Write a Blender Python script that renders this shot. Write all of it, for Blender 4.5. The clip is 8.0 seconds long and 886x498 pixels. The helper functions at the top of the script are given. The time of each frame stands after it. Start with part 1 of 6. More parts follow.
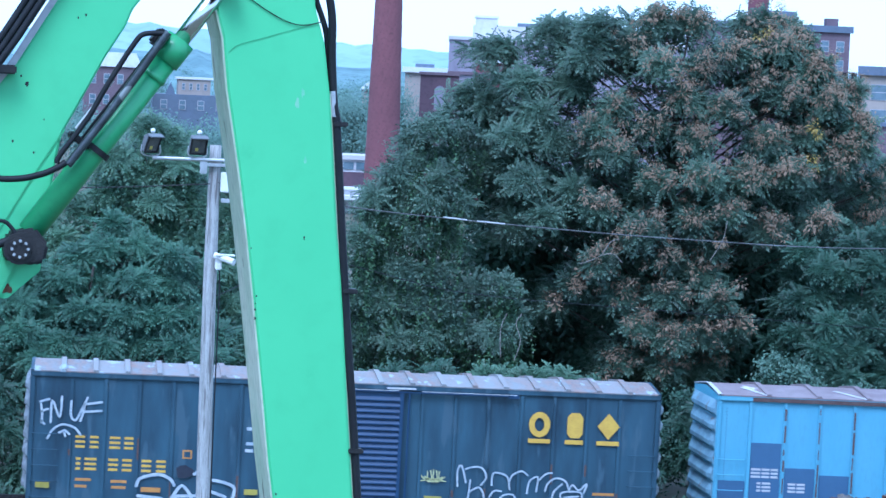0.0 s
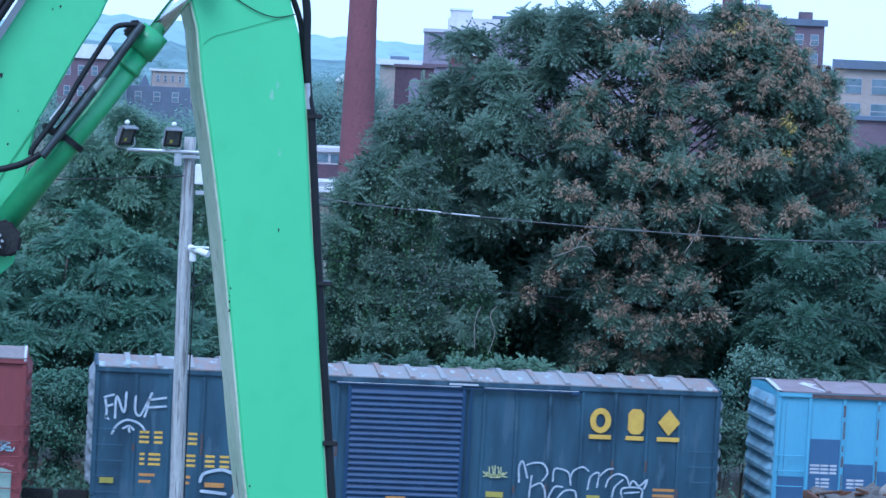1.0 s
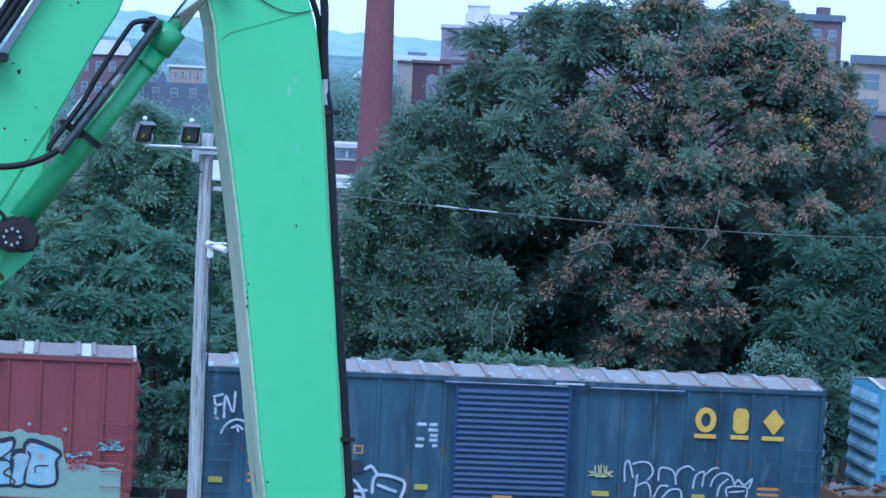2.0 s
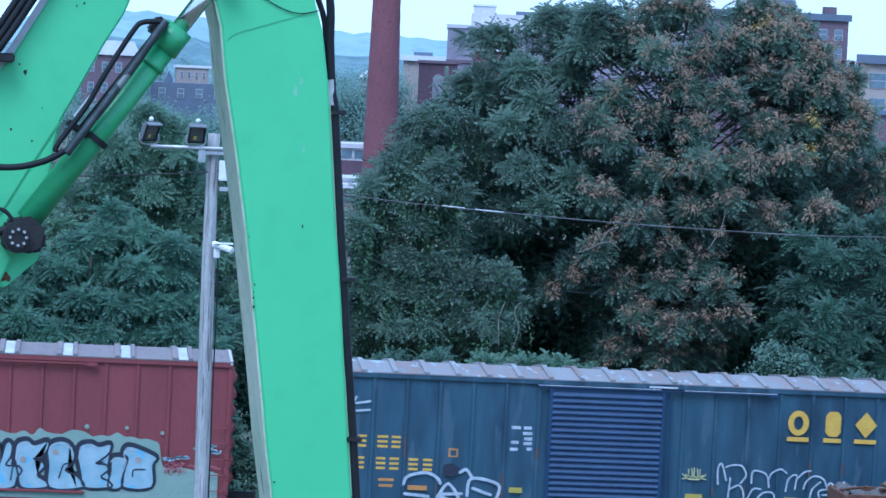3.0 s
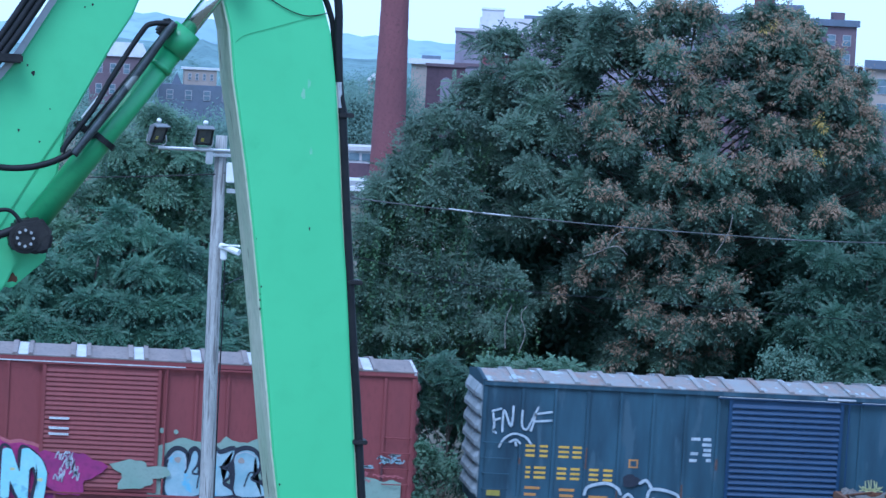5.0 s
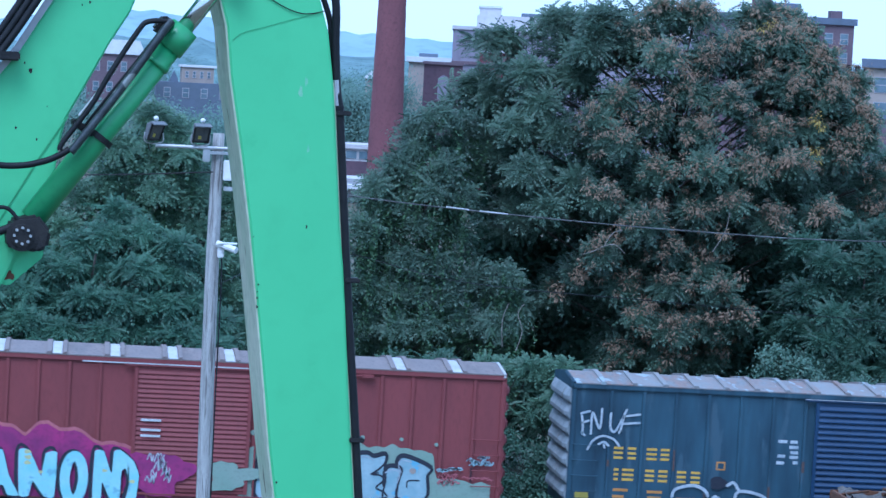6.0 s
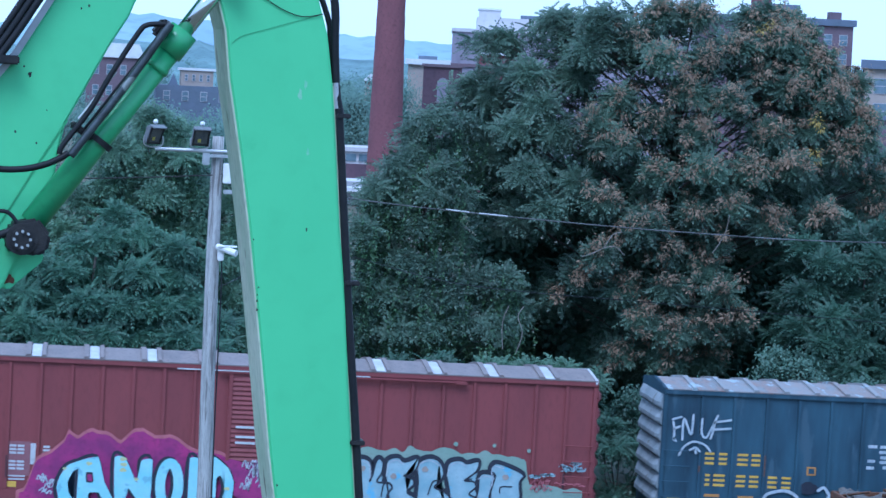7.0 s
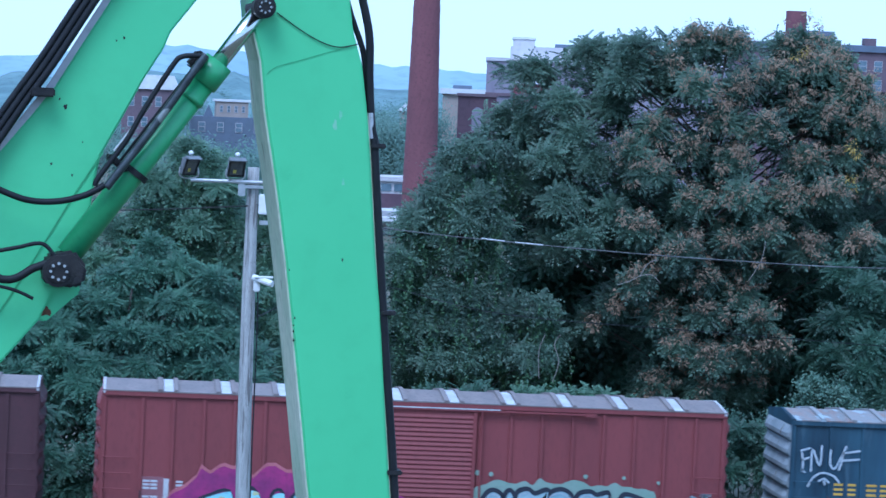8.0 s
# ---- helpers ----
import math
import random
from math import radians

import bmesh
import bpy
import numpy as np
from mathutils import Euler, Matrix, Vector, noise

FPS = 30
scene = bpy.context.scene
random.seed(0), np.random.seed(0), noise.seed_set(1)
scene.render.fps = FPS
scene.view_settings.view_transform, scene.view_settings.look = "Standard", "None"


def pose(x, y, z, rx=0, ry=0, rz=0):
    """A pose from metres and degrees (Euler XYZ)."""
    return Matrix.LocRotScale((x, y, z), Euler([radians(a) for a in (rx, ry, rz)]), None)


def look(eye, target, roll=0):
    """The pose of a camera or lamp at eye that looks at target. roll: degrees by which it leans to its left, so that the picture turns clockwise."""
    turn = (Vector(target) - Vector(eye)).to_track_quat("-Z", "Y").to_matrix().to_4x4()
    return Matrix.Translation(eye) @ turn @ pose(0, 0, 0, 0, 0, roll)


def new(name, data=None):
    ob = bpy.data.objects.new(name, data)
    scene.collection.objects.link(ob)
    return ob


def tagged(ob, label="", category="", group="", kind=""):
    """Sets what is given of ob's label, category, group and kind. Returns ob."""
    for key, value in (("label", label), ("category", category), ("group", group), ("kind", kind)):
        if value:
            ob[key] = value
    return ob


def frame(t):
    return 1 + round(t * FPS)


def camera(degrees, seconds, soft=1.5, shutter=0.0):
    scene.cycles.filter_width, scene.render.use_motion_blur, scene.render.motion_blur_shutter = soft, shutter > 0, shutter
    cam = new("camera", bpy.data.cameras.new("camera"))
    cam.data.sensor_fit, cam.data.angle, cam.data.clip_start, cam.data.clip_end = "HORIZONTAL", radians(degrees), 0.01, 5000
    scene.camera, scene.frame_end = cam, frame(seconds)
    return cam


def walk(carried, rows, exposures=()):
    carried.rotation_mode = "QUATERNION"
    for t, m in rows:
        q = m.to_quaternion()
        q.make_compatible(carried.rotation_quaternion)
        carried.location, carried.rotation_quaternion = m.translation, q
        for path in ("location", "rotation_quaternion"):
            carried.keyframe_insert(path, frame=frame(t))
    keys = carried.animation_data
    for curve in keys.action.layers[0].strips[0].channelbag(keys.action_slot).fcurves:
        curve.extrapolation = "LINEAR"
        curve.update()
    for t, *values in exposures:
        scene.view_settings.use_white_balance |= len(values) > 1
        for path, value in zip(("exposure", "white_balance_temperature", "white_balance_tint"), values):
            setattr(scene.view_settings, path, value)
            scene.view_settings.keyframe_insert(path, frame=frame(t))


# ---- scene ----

# ---------------------------------------------------------------- camera
EYE = Vector((0.0, 0.0, 12.1))
cam = camera(16.83, 8.0, soft=1.5, shutter=0.4)


def aim(yaw, pitch, roll):
    y, p = radians(yaw), radians(pitch)
    way = Vector((math.sin(y) * math.cos(p), math.cos(y) * math.cos(p), -math.sin(p)))
    return look(EYE, EYE + way * 50.0, roll)


AIMS = [
    (0, 6.822, 3.148, 2.563), (0.1, 6.837, 3.126, 2.590), (0.3, 6.980, 3.150, 2.700), (0.5, 7.070, 3.153, 2.808),
    (0.7, 7.188, 3.230, 2.720), (1, 7.318, 3.271, 2.684), (1.5, 7.062, 3.449, 2.671), (1.7, 7.017, 3.404, 2.640),
    (2.8, 6.885, 3.345, 2.600), (3, 6.863, 3.369, 2.563), (3.5, 6.960, 3.358, 2.521), (4, 6.855, 3.520, 2.717),
    (4.5, 6.671, 3.315, 2.837), (4.7, 6.700, 3.320, 2.860), (5.8, 6.760, 3.290, 2.940), (6, 6.787, 3.347, 2.960),
    (6.5, 6.681, 3.218, 2.975), (7, 6.786, 3.301, 2.782), (7.5, 6.560, 3.351, 2.861), (7.7, 6.360, 3.290, 2.750),
    (7.8, 6.330, 3.130, 2.640), (7.9, 6.180, 2.850, 2.500), (8, 6.076, 2.771, 2.352)]
walk(cam, [(t, aim(a, b, c)) for t, a, b, c in AIMS],
     exposures=[(0.0, 0.95, 4640, 19.0), (0.5, 0.80, 4640, 19.0), (1.0, 0.66, 4640, 19.0), (4.0, 0.58, 4640, 19.0), (8.0, 0.50, 4640, 19.0)])

# ---------------------------------------------------------------- light: dull evening sky, very soft sun
world = bpy.data.worlds.new("evening_sky")
scene.world = world
world.use_nodes = True
wn = world.node_tree.nodes
sky = wn.new("ShaderNodeTexSky")
sky.sky_type = "NISHITA"
sky.sun_disc = False
sky.sun_elevation = radians(54)
sky.sun_rotation = radians(215)
sky.air_density, sky.dust_density, sky.ozone_density = 1.0, 0.6, 2.0
veil = wn.new("ShaderNodeMix")          # an even veil of high cloud before the clear sky
veil.data_type = "RGBA"
veil.inputs[0].default_value = 0.8
veil.inputs[7].default_value = (6.6, 8.6, 9.6, 1.0)
wn["Background"].inputs["Strength"].default_value = 0.10
world.node_tree.links.new(sky.outputs["Color"], veil.inputs[6])
world.node_tree.links.new(veil.outputs[2], wn["Background"].inputs["Color"])
sun_data = bpy.data.lights.new("sun", "SUN")
sun_data.energy, sun_data.angle, sun_data.color = 1.75, radians(30), (1.0, 0.96, 0.9)
sun = new("sun", sun_data)
sun.matrix_world = look((-28, -14, 120), (8, 60, 5))

# ---------------------------------------------------------------- materials


def mat(name, color, color2=None, scale=4.0, rough=0.6, metal=0.0, fine=40.0, fine_amount=0.25, bump=0.15, stretch=(1, 1, 1),
        spots=None, spot_scale=3.0, spot_at=0.62, island=0.0, translucent=0.0, gloss=0.5, each=0.0):
    """A procedural surface: two broad tones, fine grain, optional stains of a third tone."""
    m = bpy.data.materials.new(name)
    m.use_nodes = True
    n, l = m.node_tree.nodes, m.node_tree.links
    b = n["Principled BSDF"]
    color2 = color2 or tuple(c * 0.72 for c in color)
    tc = n.new("ShaderNodeTexCoord")
    mp = n.new("ShaderNodeMapping")
    mp.inputs["Scale"].default_value = stretch
    l.new(tc.outputs["Object"], mp.inputs["Vector"])

    def noise_at(s, detail):
        t = n.new("ShaderNodeTexNoise")
        t.inputs["Scale"].default_value, t.inputs["Detail"].default_value = s, detail
        l.new(mp.outputs["Vector"], t.inputs["Vector"])
        return t

    def mix(fac, a, c):
        x = n.new("ShaderNodeMix")
        x.data_type = "RGBA"
        for sock, v in ((x.inputs[0], fac), (x.inputs[6], a), (x.inputs[7], c)):
            if isinstance(v, bpy.types.NodeSocket):
                l.new(v, sock)
            else:
                sock.default_value = v if isinstance(v, float) else (*v, 1.0)
        return x.outputs[2]

    def ramp(sock, lo, hi):
        r = n.new("ShaderNodeMapRange")
        r.inputs["From Min"].default_value, r.inputs["From Max"].default_value = lo, hi
        l.new(sock, r.inputs["Value"])
        return r.outputs["Result"]

    broad, grain = noise_at(scale, 4.0), noise_at(fine, 3.0)
    col = mix(ramp(broad.outputs["Fac"], 0.35, 0.65), color, color2)
    dark = tuple(c * (1.0 - fine_amount) for c in color2)
    col = mix(ramp(grain.outputs["Fac"], 0.5, 0.85), col, dark)
    if island:
        g = n.new("ShaderNodeNewGeometry")
        col = mix(ramp(g.outputs["Random Per Island"], 0.0, 1.0 / island), col, tuple(min(1, c * 1.5) for c in color))
    if each:
        oi = n.new("ShaderNodeObjectInfo")
        col = mix(ramp(oi.outputs["Random"], 0.0, 1.0 / each), col, tuple(min(1, c * 1.35) for c in color2))
    if spots:
        st = noise_at(spot_scale, 5.0)
        col = mix(ramp(st.outputs["Fac"], spot_at, spot_at + 0.05), col, spots)
    l.new(col, b.inputs["Base Color"])
    b.inputs["Roughness"].default_value, b.inputs["Metallic"].default_value = rough, metal
    b.inputs["Specular IOR Level"].default_value = gloss
    if bump:
        bp = n.new("ShaderNodeBump")
        bp.inputs["Strength"].default_value, bp.inputs["Distance"].default_value = bump, 0.02
        l.new(grain.outputs["Fac"], bp.inputs["Height"])
        l.new(bp.outputs["Normal"], b.inputs["Normal"])
    if translucent:
        tr, ms = n.new("ShaderNodeBsdfTranslucent"), n.new("ShaderNodeMixShader")
        l.new(col, tr.inputs["Color"])
        ms.inputs["Fac"].default_value = translucent
        l.new(b.outputs["BSDF"], ms.inputs[1])
        l.new(tr.outputs["BSDF"], ms.inputs[2])
        l.new(ms.outputs["Shader"], n["Material Output"].inputs["Surface"])
    return m


GREEN = mat("green_paint", (0.135, 0.535, 0.228), (0.125, 0.508, 0.215), 0.9, 0.45, 0.0, 6, 0.05, 0.0, spots=(0.105, 0.455, 0.19), spot_scale=2.0, spot_at=0.66)
GREEN_DARK = mat("cylinder_green_paint", (0.072, 0.325, 0.122), (0.064, 0.295, 0.112), 3, 0.3, 0.0, 30, 0.1, 0.02)
WORN = mat("worn_plate_edge", (0.50, 0.52, 0.40), (0.36, 0.44, 0.30), 3.0, 0.7, 0.0, 25, 0.4, 0.1, (1, 1, 0.4), (0.06, 0.05, 0.04), 5.0, 0.66)
CHROME = mat("chrome_rod", (0.75, 0.75, 0.74), (0.6, 0.6, 0.6), 5, 0.18, 1.0, 60, 0.1, 0.0)
RUBBER = mat("black_rubber_hose", (0.01, 0.012, 0.014), (0.017, 0.018, 0.02), 8, 0.55, 0.0, 60, 0.2, 0.05, gloss=0.2)
PIPE_GREY = mat("worn_grey_pipe", (0.06, 0.075, 0.08), (0.03, 0.036, 0.04), 9, 0.35, 0.3, 50, 0.3, 0.05, spots=(0.2, 0.22, 0.21), spot_scale=7.0, spot_at=0.63)
STEEL_DARK = mat("greasy_dark_steel", (0.013, 0.014, 0.016), (0.028, 0.027, 0.026), 10, 0.6, 0.0, 60, 0.3, 0.2, gloss=0.25)
SCUFF = mat("scuffed_paint", (0.26, 0.52, 0.33), (0.16, 0.5, 0.27), 20, 0.6, 0.0, 60, 0.1, 0.0)
RUST = mat("rust", (0.14, 0.06, 0.03), (0.07, 0.035, 0.02), 6, 0.9, 0.0, 50, 0.4, 0.4)
CABLE = mat("weathered_cable", (0.15, 0.155, 0.16), (0.06, 0.062, 0.065), 1.2, 0.5, 0.0, 20, 0.3, 0.0)
GALV = mat("galvanised_steel", (0.5, 0.51, 0.52), (0.4, 0.41, 0.42), 12, 0.4, 0.6, 80, 0.15, 0.05)
WHITE_PLASTIC = mat("white_plastic", (0.75, 0.76, 0.76), (0.65, 0.66, 0.66), 8, 0.4, 0.0, 60, 0.1, 0.0)
FLOOD = mat("grey_lamp_housing", (0.10, 0.11, 0.12), (0.15, 0.16, 0.17), 6, 0.5, 0.0, 40, 0.2, 0.05)
GLASS_DARK = mat("lamp_glass", (0.06, 0.065, 0.07), (0.10, 0.10, 0.09), 8, 0.1, 0.0, 60, 0.1, 0.0)
POLE_WOOD = mat("weathered_pole_wood", (0.43, 0.435, 0.415), (0.29, 0.29, 0.28), 3, 0.9, 0.0, 22, 0.6, 0.5, (6, 6, 0.35), (0.17, 0.165, 0.16), 2.6, 0.57)
CAR_BLUE = mat("faded_navy_car_paint", (0.008, 0.027, 0.048), (0.030, 0.076, 0.112), 1.1, 0.55, 0.0, 9, 0.3, 0.05, (1.7, 1, 0.4), (0.044, 0.086, 0.120), 1.3, 0.57, each=0.3)
DOOR_BLUE = mat("blue_door_paint", (0.008, 0.033, 0.084), (0.013, 0.044, 0.104), 1.5, 0.5, 0.0, 14, 0.2, 0.05)
CAR_RED = mat("oxide_red_car_paint", (0.192, 0.042, 0.044), (0.166, 0.037, 0.040), 1.1, 0.65, 0.0, 12, 0.18, 0.05, (1.5, 1, 0.4), each=0.3)
CAR_MAROON = mat("dark_maroon_car_paint", (0.070, 0.023, 0.029), (0.057, 0.021, 0.025), 1.1, 0.65, 0.0, 12, 0.18, 0.05)
CAR_SKY = mat("sky_blue_car_paint", (0.115, 0.315, 0.435), (0.13, 0.335, 0.45), 1.4, 0.5, 0.0, 12, 0.15, 0.03, (1.5, 1, 0.4), each=0.15)
END_BLUE = mat("faded_blue_end_paint", (0.19, 0.32, 0.39), (0.12, 0.21, 0.27), 2, 0.7, 0.0, 12, 0.3, 0.05, spots=(0.13, 0.11, 0.1), spot_at=0.64)
DARK_RUST = mat("dark_rust_streak", (0.075, 0.045, 0.04), (0.11, 0.075, 0.07), 9, 0.9, 0.0, 40, 0.4, 0.1)
PATCH_BLUE = mat("mid_blue_patch_paint", (0.05, 0.108, 0.20), (0.056, 0.118, 0.215), 1.5, 0.55, 0.0, 12, 0.12, 0.02)
PATCH_ROSE = mat("faded_rose_patch_paint", (0.24, 0.10, 0.115), (0.2, 0.085, 0.095), 2.0, 0.7, 0.0, 12, 0.15, 0.0)
ROOF_RUSTY = mat("rusty_galvanised_roof", (0.235, 0.155, 0.13), (0.19, 0.20, 0.205), 2.4, 0.8, 0.0, 9, 0.45, 0.15, (1.6, 0.6, 1), (0.30, 0.36, 0.39), 2.0, 0.6, each=0.8)
ROOF_GREY = mat("grey_car_roof", (0.215, 0.18, 0.17), (0.165, 0.145, 0.142), 1.6, 0.85, 0.0, 9, 0.4, 0.15, (1.6, 0.6, 1), each=0.4)
ROOF_BROWN = mat("purple_brown_car_roof", (0.17, 0.13, 0.14), (0.24, 0.2, 0.21), 1.2, 0.8, 0.0, 9, 0.3, 0.15, (1, 1, 1), (0.5, 0.5, 0.52), 1.5, 0.66)
ROOF_WHITE = mat("bare_pale_metal", (0.508, 0.525, 0.541), (0.410, 0.418, 0.435), 2, 0.6, 0.0, 15, 0.2, 0.05)
END_GREY = mat("pale_end_rib_paint", (0.262, 0.295, 0.312), (0.180, 0.213, 0.230), 2, 0.7, 0.0, 12, 0.3, 0.05, spots=(0.1, 0.09, 0.08), spot_at=0.66)
YELLOW = mat("yellow_mark_paint", (0.6, 0.385, 0.05), (0.52, 0.32, 0.045), 4, 0.6, 0.0, 30, 0.25, 0.0)
OLIVE = mat("dull_yellow_plate", (0.40, 0.34, 0.05), (0.33, 0.28, 0.05), 4, 0.6, 0.0, 30, 0.25, 0.0)
ORANGE = mat("orange_plate", (0.48, 0.23, 0.05), (0.4, 0.19, 0.05), 4, 0.6, 0.0, 30, 0.2, 0.0)
CHALK = mat("white_spray_paint", (0.471, 0.517, 0.547), (0.304, 0.365, 0.418), 6, 0.7, 0.0, 30, 0.4, 0.0)
SPRAY_BLACK = mat("black_spray_paint", (0.012, 0.016, 0.03), (0.02, 0.025, 0.04), 6, 0.6, 0.0, 30, 0.2, 0.0)
SPRAY_ICE = mat("ice_blue_spray_paint", (0.21, 0.35, 0.4), (0.32, 0.44, 0.48), 2.2, 0.6, 0.0, 12, 0.2, 0.0, spots=(0.16, 0.4, 0.55), spot_scale=2.0, spot_at=0.6)
SPRAY_CYAN = mat("cyan_spray_paint", (0.25, 0.56, 0.62), (0.33, 0.60, 0.64), 2.2, 0.6, 0.0, 12, 0.15, 0.0, spots=(0.2, 0.42, 0.5), spot_scale=3.5, spot_at=0.62)
SPRAY_YELLOW = mat("pale_yellow_spray_paint", (0.52, 0.53, 0.25), (0.45, 0.47, 0.24), 4, 0.6, 0.0, 20, 0.2, 0.0)
SPRAY_SAGE = mat("sage_green_overpaint", (0.20, 0.30, 0.24), (0.235, 0.315, 0.265), 1.5, 0.75, 0.0, 12, 0.25, 0.0)
SPRAY_PINK = mat("magenta_spray_paint", (0.33, 0.024, 0.15), (0.19, 0.022, 0.12), 1.6, 0.65, 0.0, 9, 0.25, 0.0)
SPRAY_SALMON = mat("salmon_spray_paint", (0.42, 0.13, 0.15), (0.34, 0.1, 0.12), 3, 0.65, 0.0, 15, 0.2, 0.0)
BALLAST = mat("track_ballast", (0.13, 0.12, 0.11), (0.08, 0.075, 0.07), 5, 0.95, 0.0, 25, 0.5, 0.9)
GROUND = mat("yard_earth", (0.12, 0.10, 0.075), (0.07, 0.085, 0.04), 0.15, 0.95, 0.0, 3, 0.35, 0.6)
TWIG = mat("dead_pale_wood", (0.28, 0.255, 0.225), (0.2, 0.185, 0.165), 5, 0.9, 0.0, 30, 0.3, 0.2)
BARK = mat("bark", (0.12, 0.10, 0.085), (0.07, 0.06, 0.05), 5, 0.95, 0.0, 30, 0.4, 0.6, (4, 4, 0.6))
# Leaf green paled in the colour itself to suggest distance haze.
FAR_LEAF = mat("haze_paled_leaves", (0.125, 0.215, 0.17), (0.065, 0.125, 0.11), 0.3, 0.8, 0.0, 1.5, 0.2, 0.0, island=0.3)
LEAF = mat("tree_of_heaven_leaves", (0.068, 0.144, 0.092), (0.02, 0.05, 0.034), 0.55, 0.55, 0.0, 3.5, 0.2, 0.0, island=0.35, translucent=0.3)
LEAF_PALE = mat("pale_leaves", (0.13, 0.235, 0.145), (0.046, 0.1, 0.066), 0.6, 0.55, 0.0, 3.5, 0.2, 0.0, island=0.35, translucent=0.3)
LEAF_BLUE = mat("blue_green_leaves", (0.095, 0.205, 0.128), (0.036, 0.088, 0.062), 0.6, 0.55, 0.0, 3.5, 0.2, 0.0, island=0.35, translucent=0.3)
LEAF_CROWN = mat("tree_of_heaven_crown_leaves", (0.115, 0.19, 0.128), (0.032, 0.06, 0.044), 0.5, 0.5, 0.0, 3.5, 0.2, 0.0, island=0.4, translucent=0.3)
SEEDS = mat("brown_seed_bunches", (0.30, 0.213, 0.14), (0.165, 0.125, 0.085), 0.7, 0.8, 0.0, 4, 0.2, 0.0, island=0.35, translucent=0.2)
LEAF_VINE = mat("vine_leaves", (0.085, 0.17, 0.075), (0.04, 0.085, 0.045), 0.8, 0.5, 0.0, 4, 0.2, 0.0, island=0.35, translucent=0.3)
LEAF_SPIRE = mat("pale_grey_green_leaves", (0.14, 0.235, 0.165), (0.06, 0.12, 0.085), 0.8, 0.5, 0.0, 4, 0.2, 0.0, island=0.35, translucent=0.3)
LEAF_YELLOW = mat("yellowing_leaves", (0.42, 0.31, 0.07), (0.3, 0.24, 0.06), 2.0, 0.6, 0.0, 8, 0.2, 0.0, island=0.3, translucent=0.25)
BRICK_RED = mat("chimney_brick", (0.185, 0.072, 0.082), (0.155, 0.062, 0.072), 0.5, 0.9, 0.0, 4, 0.25, 0.2)
BRICK_DARK = mat("dark_brick", (0.11, 0.066, 0.084), (0.088, 0.056, 0.074), 0.4, 0.9, 0.0, 3, 0.25, 0.2)
BRICK_FAR = mat("brown_brick", (0.165, 0.118, 0.138), (0.13, 0.095, 0.115), 0.3, 0.9, 0.0, 2.5, 0.2, 0.1)
RENDER_GREY = mat("grey_lilac_render", (0.27, 0.25, 0.30), (0.23, 0.21, 0.26), 0.25, 0.9, 0.0, 2.0, 0.15, 0.1, (1, 1, 0.4))
PALE_WALL = mat("pale_wall", (0.55, 0.54, 0.55), (0.48, 0.47, 0.49), 0.3, 0.85, 0.0, 2.0, 0.12, 0.05)
BEIGE = mat("beige_wall", (0.36, 0.31, 0.27), (0.3, 0.26, 0.23), 0.3, 0.85, 0.0, 2.0, 0.12, 0.05)
FLAT_ROOF = mat("light_flat_roof", (0.66, 0.68, 0.7), (0.58, 0.6, 0.62), 0.3, 0.8, 0.0, 2.0, 0.12, 0.05)
SLATE = mat("slate_blue_roof", (0.13, 0.16, 0.22), (0.11, 0.14, 0.18), 0.3, 0.8, 0.0, 2.0, 0.15, 0.05)
FRAME = mat("window_frame_paint", (0.36, 0.36, 0.38), (0.3, 0.3, 0.32), 0.5, 0.7, 0.0, 5, 0.1, 0.0)
PANE = mat("window_glass", (0.10, 0.15, 0.18), (0.16, 0.22, 0.26), 0.8, 0.12, 0.0, 3.0, 0.1, 0.0)
# Aerial haze is mixed into both hills' base colours.
HILL_NEAR = mat("haze_tinted_slope", (0.15, 0.24, 0.24), (0.09, 0.16, 0.17), 0.05, 0.95, 0.0, 0.35, 0.5, 0.0)
HILL_FAR = mat("haze_tinted_ridge", (0.26, 0.37, 0.425), (0.21, 0.31, 0.37), 0.01, 0.95, 0.0, 0.08, 0.15, 0.0)

# ---------------------------------------------------------------- builders


def part(name, bm, material, parent=None, label="", smooth=False):
    me = bpy.data.meshes.new(name)
    bm.to_mesh(me)
    bm.free()
    return mesh_part(name, me, material, parent, label, smooth)


def mesh_part(name, me, material, parent=None, label="", smooth=False):
    me.materials.append(material)
    if smooth:
        me.polygons.foreach_set("use_smooth", [True] * len(me.polygons))
    ob = new(name, me)
    if parent:
        ob.parent = parent
    if label:
        ob["label"] = label
    return ob


def thing(name, m, label, category, group="", kind=""):
    ob = new(name)
    ob.empty_display_size = 0.3
    ob.matrix_world = m
    return tagged(ob, label, category, group, kind)


def box(bm, x0, y0, z0, x1, y1, z1, bevel=0.0):
    r = bmesh.ops.create_cube(bm, size=1.0, matrix=Matrix.Translation(((x0 + x1) / 2, (y0 + y1) / 2, (z0 + z1) / 2)) @ Matrix.Diagonal((abs(x1 - x0), abs(y1 - y0), abs(z1 - z0), 1)))
    if bevel:
        es = list({e for v in r["verts"] for e in v.link_edges})
        bmesh.ops.bevel(bm, geom=es, offset=bevel, segments=2, affect="EDGES")
    return bm


def boxed(*a, bevel=0.0):
    return box(bmesh.new(), *a, bevel=bevel)


def tube(bm, a, b, r0, r1=None, seg=16):
    a, b = Vector(a), Vector(b)
    d = b - a
    m = Matrix.Translation((a + b) / 2) @ d.to_track_quat("Z", "Y").to_matrix().to_4x4()
    bmesh.ops.create_cone(bm, cap_ends=True, segments=seg, radius1=r0, radius2=r0 if r1 is None else r1, depth=d.length, matrix=m)
    return bm


